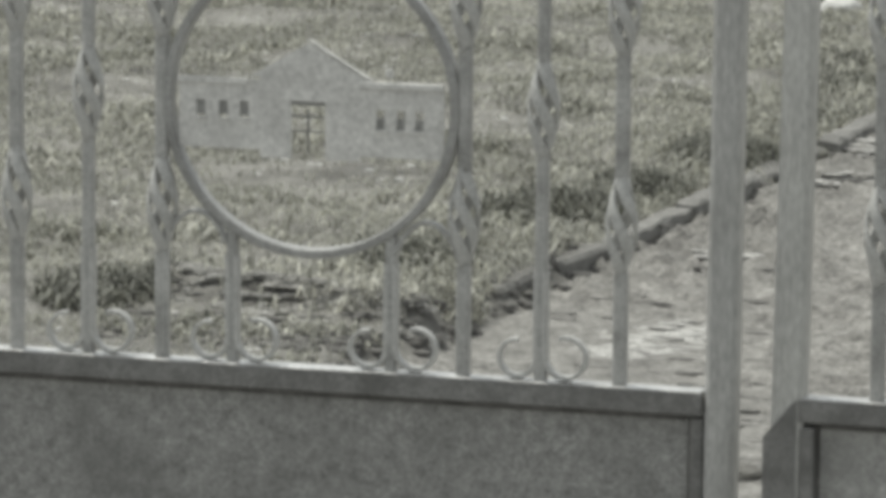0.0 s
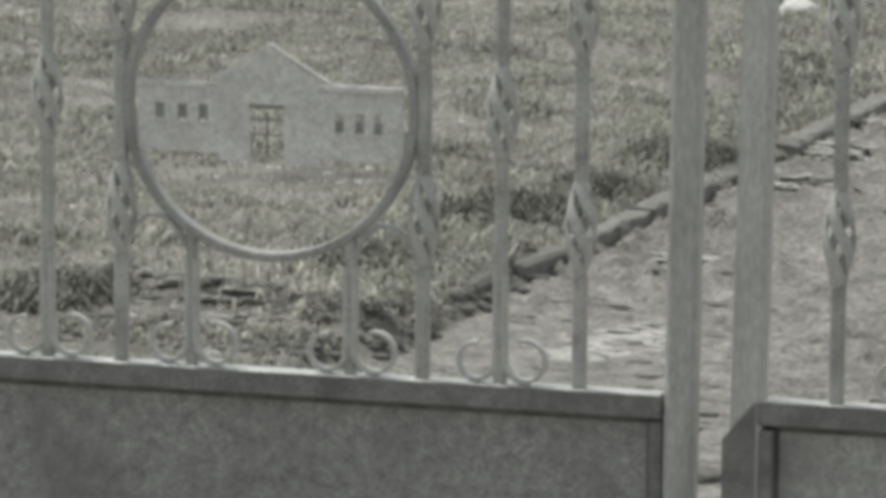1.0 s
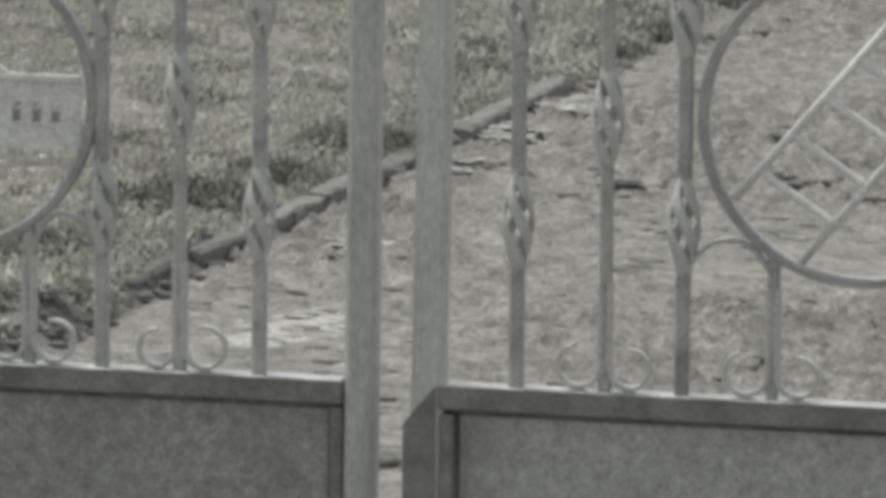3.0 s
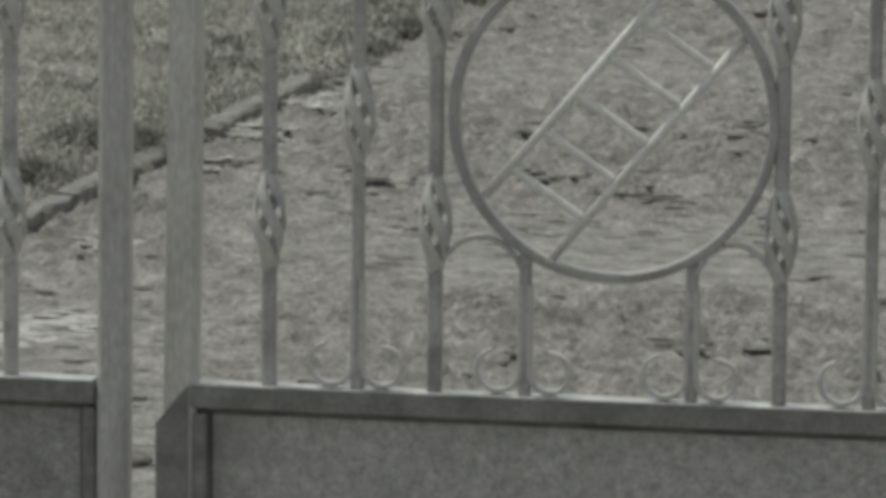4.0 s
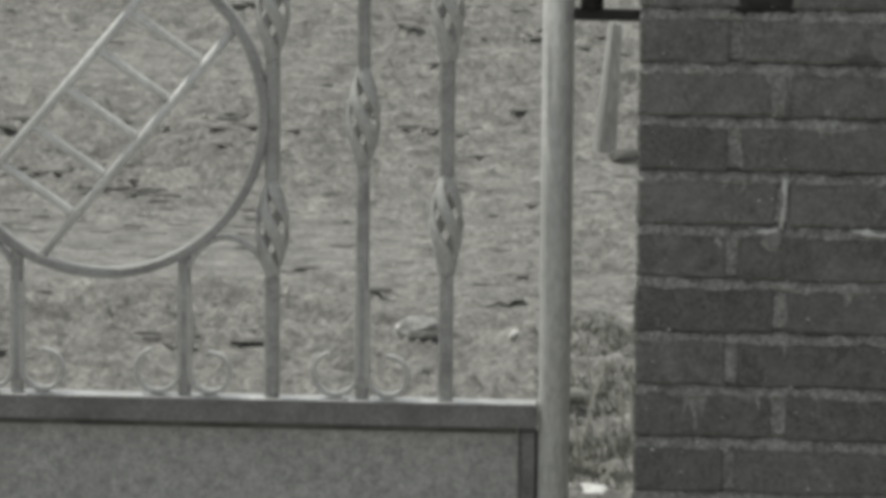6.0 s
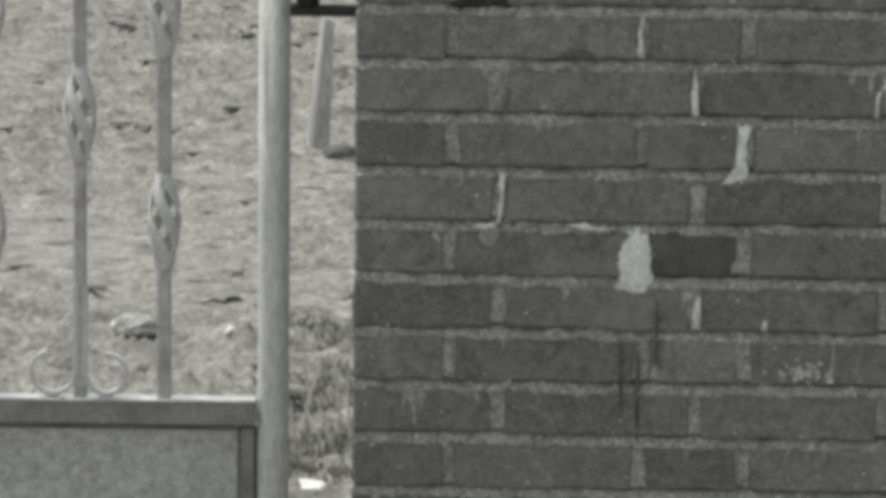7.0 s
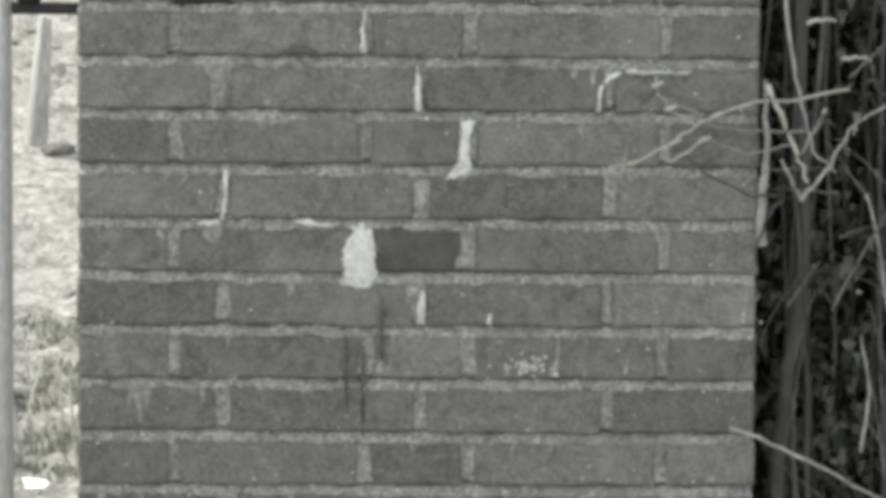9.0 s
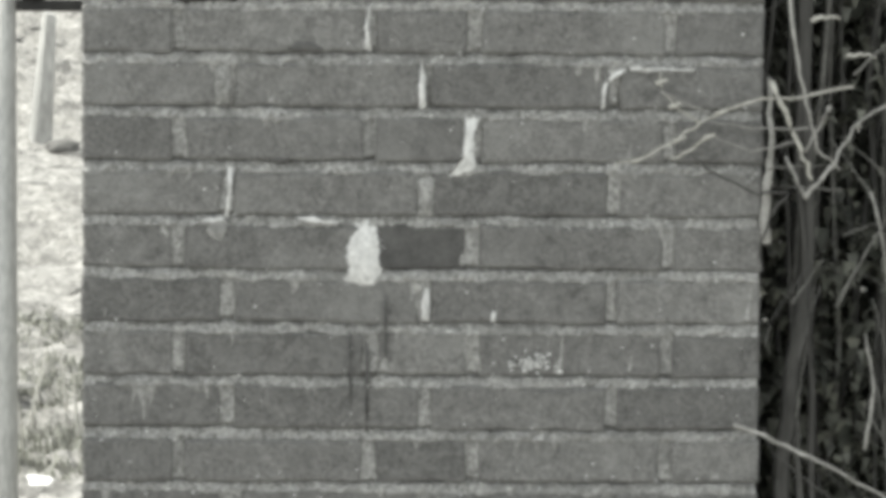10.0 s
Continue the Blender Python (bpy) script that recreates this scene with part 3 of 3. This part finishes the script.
rnd = random.Random(51)
bm = B()
for k in range(390):
    x, z, r = rnd.uniform(0.01, 0.74), rnd.uniform(0.32, 1.05), rnd.uniform(0.0007, 0.0021)
    if k > 330:  # a splash of mortar
        x, z, r = rnd.gauss(0.498, 0.014), rnd.gauss(0.562, 0.01), rnd.uniform(0.001, 0.003)
    elif rnd.random() < 0.5:
        z = 0.0025 + COURSE * round(z / COURSE) + rnd.gauss(0, 0.007)
    vs = [bm.verts.new((x + r * rnd.uniform(0.5, 1.5) * math.cos(a), 0.0005, z + r * rnd.uniform(0.4, 1.2) * math.sin(a))) for a in (0, 1.2, 2.4, 3.6, 4.9)]
    tip = bm.verts.new((x, -0.0028, z))
    for i in range(5):
        bm.faces.new((vs[i], vs[(i + 1) % 5], tip))
bmesh.ops.recalc_face_normals(bm, faces=bm.faces)
tagged(part("mortar_specks", bm, LIME, pillar, "scattered pale specks of mortar"), kind="stuff")

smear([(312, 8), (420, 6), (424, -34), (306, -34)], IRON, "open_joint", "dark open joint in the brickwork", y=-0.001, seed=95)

# hinge hook let into the pillar
hook = part("hinge_strap", box(B(), -0.078, 0.004, 0.085, 0.1, 0.942, 0.955, 0.0015), IRON, pillar, "dark iron hinge strap")
part("knuckle", rod(B(), [(-0.058, 0.093, 0.9552), (-0.058, 0.093, 1.01)], 0.013, 12), IRON, hook, smooth=True)

# ---- kerb along the drive ----
kerb = base("kerb", pose(0, 0, 0), "row of worn pale edging stones beside the drive", "kerb", kind="structure")
rk = random.Random(11)
y = 4.05
while y < 6.45:
    ln = rk.uniform(0.42, 0.62)
    bm = B()
    segs = 9
    rows = []
    for i in range(segs + 1):
        yy = -ln / 2 + ln * i / segs
        e = 0.88 if i in (0, segs) else 1.0
        rows.append([bm.verts.new((px * 0.027 - 0.026 + rk.uniform(-0.0025, 0.0025), yy, pz * e * 0.031 + rk.uniform(-0.004, 0.004)))
                     for px, pz in ((-1, -0.6), (-1, 0.85), (-0.8, 1), (0.65, 1), (0.95, 0.82), (1, 0.2), (0.95, -0.6))])
    for a, b in zip(rows, rows[1:]):
        for i in range(6):
            bm.faces.new((a[i], a[i + 1], b[i + 1], b[i]))
    bm.faces.new(rows[0]), bm.faces.new(rows[-1][::-1])
    bmesh.ops.recalc_face_normals(bm, faces=bm.faces)
    ob = part("kerb_stone", bm, KERB, kerb)
    if not 5.0 < y + ln / 2 < 5.45:
        ob.matrix_basis = pose(KX(y + ln / 2) + rk.uniform(-0.008, 0.008), y + ln / 2, rk.uniform(-0.004, 0.004), 0, rk.uniform(-5, 5), -1.3 + rk.uniform(-1, 1))
    else:
        ob.matrix_basis = pose(KX(y + ln / 2) - 0.015, y + ln / 2, -0.014, 0, 9, -1)
    y += ln + 0.012
for k, (y, ln, dx, dz) in enumerate(((3.02, 0.34, -0.05, -0.006), (3.40, 0.3, -0.03, 0.002), (3.74, 0.27, -0.012, -0.004))):
    bm = box(B(), -0.07, 0.012, -ln / 2, ln / 2, -0.03, 0.034, 0.008, 0.007, rk)
    ob = part("kerb_stone", bm, KERB, kerb, "half-buried broken edging stone")
    ob.matrix_basis = pose(KX(y) + dx, y + ln / 2, dz, 0, rk.uniform(-4, 8), rk.uniform(-5, 1))


# ---- blades, leaves, lumps ----
def blades(name, xyz, length, width, lean, mat, seed, parent=None, label="", category="", foot=1.0):
    """Many bent blades in one mesh: two quads' worth each."""
    g = np.random.default_rng(seed)
    n = len(xyz)
    a = g.uniform(0, math.tau, n)
    bend = g.uniform(0.2, 1.0, n) * lean
    ln = length * g.uniform(0.55, 1.25, n)
    w = width * g.uniform(0.6, 1.3, n)
    side = np.stack([-np.sin(a), np.cos(a), np.zeros(n)], 1) * w[:, None] / 2
    out = np.stack([np.cos(a), np.sin(a), np.zeros(n)], 1)
    up = np.array([0, 0, 1.0])
    mid = xyz + out * (ln * bend * 0.3)[:, None] + up * (ln * 0.55)[:, None]
    tip = xyz + out * (ln * bend * 0.95)[:, None] + up * (ln * np.maximum(0.15, 0.95 - 0.6 * bend))[:, None]
    v = np.stack([xyz - side * foot, xyz + side * foot, mid + side * 0.8, mid - side * 0.8, tip], 1).reshape(-1, 3)
    faces = []
    for i in range(n):
        k = 5 * i
        faces.append((k, k + 1, k + 2, k + 3))
        faces.append((k + 3, k + 2, k + 4))
    me = bpy.data.meshes.new(name)
    me.from_pydata(v.tolist(), [], faces)
    me.materials.append(mat)
    ob = new(name, me)
    if parent:
        ob.parent = parent
    return tagged(ob, label, category, kind="stuff")


def scatter(n, x0, x1, y0, y1, seed, keep):
    r = random.Random(seed)
    out = []
    while len(out) < n:
        x, y = r.uniform(x0, x1), r.uniform(y0, y1)
        if r.random() < keep(x, y):
            out.append((x, y, ground_z(x, y) - 0.003))
    return np.array(out)


def lawn_keep(x, y):
    d = KX(y) - x
    if d < 0.02 + 0.05 * n2(x, y, 5, 55) or x < -1.0 - 0.62 * (y + 5.6) * 0.62 - 0.25:
        return 0.0
    if x > -3.1 and abs(y - bank_line(x)) < 0.14:
        return 0.08
    return max(0.12, min(1.0, 0.6 + 1.5 * n2(x, y, 2.2, 14)))


blades("grass", scatter(105000, -6.3, -2.4, 1.9, 10.2, 5, lawn_keep), 0.03, 0.0042, 1.7, GRASS, 6,
       label="rough tufted lawn grass, partly dry", category="grass")
blades("grass_tufts", scatter(14000, -6.3, -2.4, 1.9, 10.2, 8, lambda x, y: lawn_keep(x, y) if n2(x, y, 3.1, 70) > 0.22 else 0.0), 0.045, 0.008, 1.6, GRASS, 9,
       label="taller pale grass tufts in the lawn", category="grass")


blades("border_grass", scatter(5200, -3.0, -2.4, 2.95, 8.8, 15, lambda x, y: max(0.0, min(1.0, 1.2 - (KX(y) - x) / 0.4)) if KX(y) - x > 0.05 else 0.0), 0.06, 0.006, 1.7, GRASS, 19,
       label="dry pale blades hanging over the edging stones", category="grass")


def clump(name, x, y, r, h, n, mat, seed, label, category, width=0.007):
    g = np.random.default_rng(seed)
    n = int(n * 1.8)
    a, d = g.uniform(0, math.tau, n), r * np.sqrt(g.uniform(0, 1, n))
    p = np.stack([x + d * np.cos(a), y + d * np.sin(a) * 1.3, np.zeros(n)], 1)
    for q in p:
        q[2] = ground_z(q[0], q[1]) - 0.004 + g.uniform(0, 0.45) * h * max(0, 1 - math.hypot(q[0] - x, q[1] - y) / (r * 1.3))
    return blades(name, p, h * 0.75, width * 0.8, 1.75, mat, seed + 1, label=label, category=category)


for k, (x, y, r, h, n) in enumerate(((-3.15, 3.0, 0.12, 0.07, 420), (-2.72, 4.35, 0.15, 0.10, 420), (-2.66, 4.8, 0.11, 0.09, 300),
                                     (-2.62, 5.35, 0.12, 0.10, 360), (-2.58, 6.1, 0.1, 0.06, 110), (-2.66, 6.7, 0.13, 0.06, 130),
                                     (-2.5, 7.35, 0.11, 0.06, 180), (-2.45, 7.75, 0.1, 0.07, 160), (-2.6, 8.1, 0.14, 0.06, 180), (-2.44, 8.6, 0.12, 0.07, 160), (-2.75, 3.6, 0.13, 0.07, 260), (-2.78, 7.1, 0.15, 0.06, 130))):
    clump("weed_clump", x, y, r, h, n, WEED, 100 + 3 * k, "low dark weeds beside the edging stones", "weeds")
clump("weed_clump", -0.26, 3.35, 0.13, 0.03, 330, WEED, 166, "low dry weeds beside the brick pillar", "weeds", 0.005)
clump("weed_clump", -0.2, 2.85, 0.14, 0.035, 400, WEED, 170, "low dry weeds beside the brick pillar", "weeds", 0.006)
clump("weed_clump", -0.15, 2.3, 0.16, 0.045, 460, WEED, 174, "low dry weeds beside the brick pillar", "weeds", 0.006)


def lump(name, x, y, r, mat, seed, label, category, flat=0.65, group="", rough=1.0):
    bm = B()
    bmesh.ops.create_icosphere(bm, subdivisions=3, radius=1)
    for v in bm.verts:
        k = 1 + 0.35 * noise.noise(v.co * 1.3 + Vector((seed, 0, 0))) + 0.14 * rough * noise.noise(v.co * 3.1 + Vector((0, seed, 0)))
        v.co = Vector((v.co.x * r * 1.25 * k, v.co.y * r * k, v.co.z * r * flat * k))
    ob = thing(name, bm, mat, label, category, group, smooth=True)
    ob.matrix_basis = pose(x, y, ground_z(x, y) + r * flat * 0.55, 0, 0, seed * 47 % 360)
    return ob


lump("stone", -0.585, 3.37, 0.034, ROCK, 3, "grey knobbly stone sunk in the dirt drive", "stone", 0.75, rough=2.2)
# pale lump added as the white highlight on the grey stone's left
lump("stone", -0.622, 3.38, 0.009, STONE, 6, "small pale stone added for the highlight on the grey one", "stone", 0.8)
lump("stone", -0.565, 3.02, 0.03, SETT, 9, "flat dusty stone half buried in the drive", "stone", 0.45, rough=1.6)
lump("stone", -0.415, 3.36, 0.011, STONE, 5, "small pale stone lying on the dirt drive", "stone", 0.8)
lump("stone", -3.11, 8.3, 0.045, STONE, 8, "pale stone lying in the lawn", "stone")
lump("stone", -2.37, 4.68, 0.014, SOIL, 15, "small dark stone on the drive", "stone", 0.7)
lump("stone", -0.2, 2.06, 0.035, STONE, 21, "pale flat stone beside the gate post", "stone", 0.3)
lump("stone", -1.7, 2.05, 0.03, SOIL, 23, "dark stone behind the gate", "stone", 0.5)


def pebbles(name, count, x0, x1, y0, y1, seed, mat, size, label, category, keep, wide=1.5, low=1.0):
    r = random.Random(seed)
    pts = scatter(count, x0, x1, y0, y1, seed, keep)
    verts, faces = [], []
    for x, y, z in pts:
        s = size * r.uniform(0.4, 1.5)
        a0 = r.uniform(0, 6)
        k = len(verts)
        for lev, rad in ((-0.3, 1.0), (0.35, 0.75)):
            for i in range(6):
                a = a0 + math.tau * i / 6
                q = rad * r.uniform(0.75, 1.2)
                verts.append((x + wide * s * q * math.cos(a), y + s * q * math.sin(a), z + 0.003 + low * s * lev * r.uniform(0.6, 1.1)))
        faces.append(tuple(range(k + 6, k + 12)))
        for i in range(6):
            faces.append((k + i, k + (i + 1) % 6, k + 6 + (i + 1) % 6, k + 6 + i))
    me = bpy.data.meshes.new(name)
    me.from_pydata(verts, [], faces)
    me.materials.append(mat)
    return tagged(new(name, me), label, category, kind="stuff")


on_drive = lambda x, y: 0.0 if x < KX(y) + 0.06 else max(0.05, 0.5 + 1.3 * n2(x, y, 1.6, 90))
pebbles("gravel", 1300, -2.5, 0.3, 1.9, 10.0, 31, SETT, 0.009, "loose flat stones and clods on the drive", "gravel", on_drive, 3.4, 0.8)
pebbles("clods", 160, -2.5, 0.3, 1.9, 10.0, 33, DARK_DIRT, 0.009, "dark crumbs of soil on the drive", "soil", on_drive, 3.2, 0.8)
HOLLOWS = ((-1.34, 4.95, 0.13), (-1.55, 5.2, 0.1), (-1.36, 3.7, 0.05), (-0.36, 5.62, 0.06), (-2.3, 5.2, 0.12), (-1.95, 5.0, 0.14), (-0.55, 3.3, 0.06), (-1.75, 5.9, 0.1), (-1.0, 3.3, 0.08))
pebbles("clod_heap", 120, -2.4, -0.3, 3.1, 6.1, 39, DARK_DIRT, 0.0085, "crumbled dark clods in hollows of the drive", "soil",
        lambda x, y: max(math.exp(-(((x - a) / r) ** 2 + ((y - b) / (r * 1.6)) ** 2) * 2) for a, b, r in HOLLOWS), 3.6, 0.9)
# pale specks: litter and pebbles, also the grass's glints painted as flecks
pebbles("pale_litter", 1100, -6.0, -2.6, 2.2, 9.8, 35, STONE, 0.007, "pale leaf litter, pebbles and painted glints in the lawn", "litter", lambda x, y: 1.0 if x > -1.0 - 0.385 * (y + 5.6) - 0.25 else 0.0)
# dark clods put the shade of the bank's face into colour
pebbles("clods_border", 600, -3.0, -2.3, 2.2, 7.2, 37, DARK_DIRT, 0.013, "dark soil clods that paint the bank's shaded edge", "soil", lambda x, y: 1.0 if -0.02 < KX(y) - x < 0.16 else 0.0)

# dark crumbs paint the shaded hollow before the earth bank where the lawn ends
pebbles("damp_crumbs", 300, -3.05, -2.55, 2.62, 2.88, 43, DARK_DIRT, 0.014, "dark crumbs for the shaded hollow in front of the earth bank", "soil", lambda x, y: 1.0)
pebbles("bank_crumbs", 240, -3.05, -2.55, 2.9, 3.25, 44, BANK, 0.012, "pale dry crumbs of earth on the bank", "soil", lambda x, y: max(0.0, 1 - abs(y - bank_line(x)) / 0.16), 2.2, 0.8)
# pale patches of broken stone on the drive
PATCHES = ((-2.15, 3.27, 0.09), (-2.2, 3.1, 0.06), (-2.36, 5.2, 0.08), (-2.33, 5.7, 0.08), (-2.3, 6.3, 0.1), (-2.28, 4.1, 0.07))
pebbles("stone_flakes", 700, -2.45, -1.95, 3.0, 6.6, 45, PALE_SAND, 0.008, "pale flat flakes of stone pressed into the drive", "gravel",
        lambda x, y: max(math.exp(-(((x - a) / r) ** 2 + ((y - b) / (r * 1.5)) ** 2) * 2) for a, b, r in PATCHES), 3.2, 0.45)

# pale stake and dry stalks seen past the gate post
bm = B()
box(bm, -0.012, 0.036, -0.02, 0.02, -0.03, 0.285, 0.006, 0.006, random.Random(5))
for v in bm.verts:
    k = max(0.0, v.co.z) / 0.285
    v.co.x = v.co.x * (1 - 0.45 * k) + 0.026 * k
stake = thing("stake", bm, STAKE, "pale weathered leaning wooden stake in the ground", "stake")
stake.matrix_basis = pose(-0.44, 5.8, 0, 0, 0, 12)
# dark lump added in place of the shaded hollow beside the stake
lump("clod", -0.372, 5.66, 0.03, DARK_DIRT, 27, "dark lump added for the dark hollow at the stake's foot", "soil", 0.6)
rs = random.Random(77)
for k in range(7):
    x, y = -0.24 + rs.uniform(0, 0.12), rs.uniform(2.15, 2.75)
    dx, h = rs.uniform(-0.03, 0.07), rs.uniform(0.07, 0.13)
    thing("dry_stalk", rod(B(), [(x, y, -0.005), (x + dx * 0.4, y, h * 0.6), (x + dx, y + 0.01, h)], 0.0028, 5, taper=0.5), STRAW,
          "dry pale stalk standing among weeds", "stalk", "stalks beside the pillar")

# ---- shrub beside the pillar ----
shrub = base("climbing_shrub", pose(0.86, 0.12, 0), "dark overgrown shrub with bare stems beside the pillar", "shrub")


def shrub_rod(name, pts, r, mat, sides=6, taper=0.7, label=""):
    if name in ("twig", "stem", "split_stick", "trunk"):
        rj = random.Random(round(sum(map(sum, pts)) * 9973))
        fine = [pts[0]]
        for a, b in zip(pts, pts[1:]):
            for s in (0.25, 0.5, 0.75, 1.0):
                w = 0.0 if s == 1.0 else min(0.0022, 0.5 * r + 0.0006)
                fine.append(tuple(p + (v - p) * s + rj.uniform(-w, w) for p, v in zip(a, b)))
        pts = fine
    part(name, rod(B(), [(x - 0.86, y - 0.12, z) for x, y, z in pts], r, sides, taper=taper), mat, shrub, label, True)


shrub_rod("trunk", [(0.80, 0.06, -0.02), (0.786, 0.055, 0.25), (0.782, 0.05, 0.42), (0.79, 0.045, 0.52), (0.803, 0.05, 0.62), (0.806, 0.06, 0.72), (0.80, 0.07, 0.9), (0.81, 0.08, 1.3)], 0.0105, BARK, 10, 0.8, "dark grey stem with rough bark")
rs = random.Random(15)
for k in range(40):
    x = rs.uniform(0.765, 1.05)
    y = rs.uniform(0.0, 0.22)
    z0 = rs.choice((-0.02, -0.02, 0.3, 0.45))
    pts, xx = [], x
    for i in range(6):
        pts.append((xx, y + 0.02 * math.sin(i + k), z0 + (1.45 - z0) * i / 5))
        xx += rs.uniform(-0.028, 0.028)
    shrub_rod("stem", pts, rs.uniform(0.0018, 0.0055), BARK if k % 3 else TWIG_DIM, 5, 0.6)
for k in range(34):
    x, y, z = rs.uniform(0.76, 0.92), rs.uniform(-0.03, 0.1), rs.uniform(0.35, 1.05)
    a, ln = rs.uniform(0, math.pi), rs.uniform(0.06, 0.16)
    pts = [(max(0.757, x + ln * s * math.cos(a)), y + 0.02 * s, z + ln * s * math.sin(a) - 0.1 * s * s * ln) for s in (-0.5, -0.2, 0.1, 0.5)]
    shrub_rod("twig", pts, rs.uniform(0.0009, 0.0022), TWIG_DIM if k % 2 == 0 else BARK, 5, 0.5)
# bare bright stems and twigs that hang out over the pillar's face
def twig(mat, r, *pts):
    shrub_rod("twig", pts, r * 1.25, mat, 5, 0.55, "" if mat is BARK else "bare pale twig")


twig(TWIG, 0.00185, (0.776, -0.03, 0.985), (0.783, -0.035, 0.92), (0.795, -0.035, 0.86), (0.808, -0.03, 0.81), (0.835, -0.02, 0.785))
twig(STRAW, 0.00277, (0.757, -0.035, 0.885), (0.775, -0.04, 0.845), (0.79, -0.042, 0.81), (0.803, -0.04, 0.777))
twig(TWIG, 0.00231, (0.797, -0.03, 0.755), (0.805, -0.032, 0.768), (0.83, -0.02, 0.792), (0.85, 0.0, 0.83), (0.9, 0.02, 0.86))
twig(TWIG, 0.00198, (0.797, -0.03, 0.755), (0.786, -0.03, 0.778), (0.775, -0.02, 0.8))
twig(TWIG, 0.00238, (0.822, -0.03, 0.857), (0.812, -0.03, 0.835), (0.795, -0.03, 0.806))
twig(STRAW, 0.0016, (0.85, 0.0, 0.875), (0.79, -0.02, 0.865), (0.744, -0.035, 0.865), (0.715, -0.035, 0.855), (0.68, -0.03, 0.838), (0.65, -0.028, 0.815), (0.618, -0.022, 0.797), (0.588, -0.012, 0.789))
twig(STRAW, 0.0012, (0.68, -0.03, 0.838), (0.657, -0.03, 0.851), (0.639, -0.025, 0.87), (0.636, -0.02, 0.893))
twig(TWIG, 0.00119, (0.636, -0.028, 0.872), (0.655, -0.03, 0.862), (0.686, -0.032, 0.85))
twig(TWIG, 0.00119, (0.8, -0.01, 0.83), (0.74, -0.03, 0.832), (0.69, -0.035, 0.84))
twig(TWIG, 0.00106, (0.79, -0.01, 0.815), (0.735, -0.03, 0.806), (0.695, -0.032, 0.823))
twig(STRAW, 0.0017, (0.69, -0.03, 0.823), (0.665, -0.03, 0.805), (0.648, -0.025, 0.795))
twig(BARK, 0.00172, (0.78, 0.0, 0.757), (0.745, -0.028, 0.758), (0.71, -0.03, 0.775), (0.672, -0.02, 0.798))
twig(BARK, 0.00198, (0.78, 0.0, 0.757), (0.76, -0.02, 0.735), (0.748, -0.022, 0.7), (0.75, -0.02, 0.68))
twig(TWIG, 0.00224, (0.722, -0.035, 0.501), (0.745, -0.04, 0.495), (0.78, -0.04, 0.48), (0.83, -0.035, 0.455), (0.89, -0.02, 0.42), (0.95, 0.0, 0.36))
twig(STRAW, 0.00231, (0.8, -0.02, 0.95), (0.812, -0.022, 0.955), (0.832, -0.02, 0.952))
twig(STRAW, 0.00198, (0.84, -0.02, 0.91), (0.855, -0.022, 0.914), (0.872, -0.02, 0.909))
twig(TWIG, 0.00198, (0.9, -0.01, 0.62), (0.885, -0.015, 0.7), (0.87, -0.012, 0.76))
twig(TWIG, 0.00198, (0.87, -0.01, 0.47), (0.878, -0.012, 0.54), (0.868, -0.01, 0.6))
shrub_rod("split_stick", [(0.757, 0.0, 0.70), (0.756, -0.002, 0.76), (0.76, -0.003, 0.8), (0.757, -0.002, 0.885)], 0.0065, TWIG, 5, 0.4, "split pale stick against the bricks")
g = np.random.default_rng(3)
n = 62000
leaf_at = np.stack([g.uniform(-0.1, 1.3, n), g.uniform(-0.01, 0.55, n), g.uniform(0, 1.75, n)], 1)
leaf_at = leaf_at[(leaf_at[:, 0] > -0.08) | (leaf_at[:, 1] > 0.06)]
leaf_at = leaf_at[(leaf_at[:, 1] > 0.07) | (g.uniform(0, 1, len(leaf_at)) < 0.22)]
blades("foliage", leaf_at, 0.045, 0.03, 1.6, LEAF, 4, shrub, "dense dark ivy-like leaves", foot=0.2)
m = 3200
front = np.stack([g.uniform(-0.09, 0.3, m), g.uniform(-0.03, 0.09, m), g.uniform(0.1, 1.1, m) ** 1.3], 1)
# lighter leaves in front paint the highlights on the dark shrub
blades("leaf_sprays", front, 0.026, 0.013, 1.5, IVY, 7, shrub, "scattered front leaves, leaf highlights put into their green", foot=0.15)
p = 190
edge = np.stack([g.uniform(-0.105, 0.02, p), g.uniform(-0.045, 0.0, p), g.uniform(0.3, 0.72, p)], 1)
blades("edge_leaves", edge, 0.03, 0.02, 1.5, IVY, 12, shrub, "ragged ivy leaves over the pillar's edge", foot=0.2)
for x, z in ((0.658, 0.821), (0.612, 0.797), (0.703, 0.851), (0.69, 0.824), (0.652, 0.858), (0.637, 0.884)):
    shrub_rod("bud", [(x - 0.006, -0.034, z - 0.003), (x, -0.036, z), (x + 0.006, -0.035, z + 0.002)], 0.0029, STRAW, 6, 0.6, "pale swollen bud")
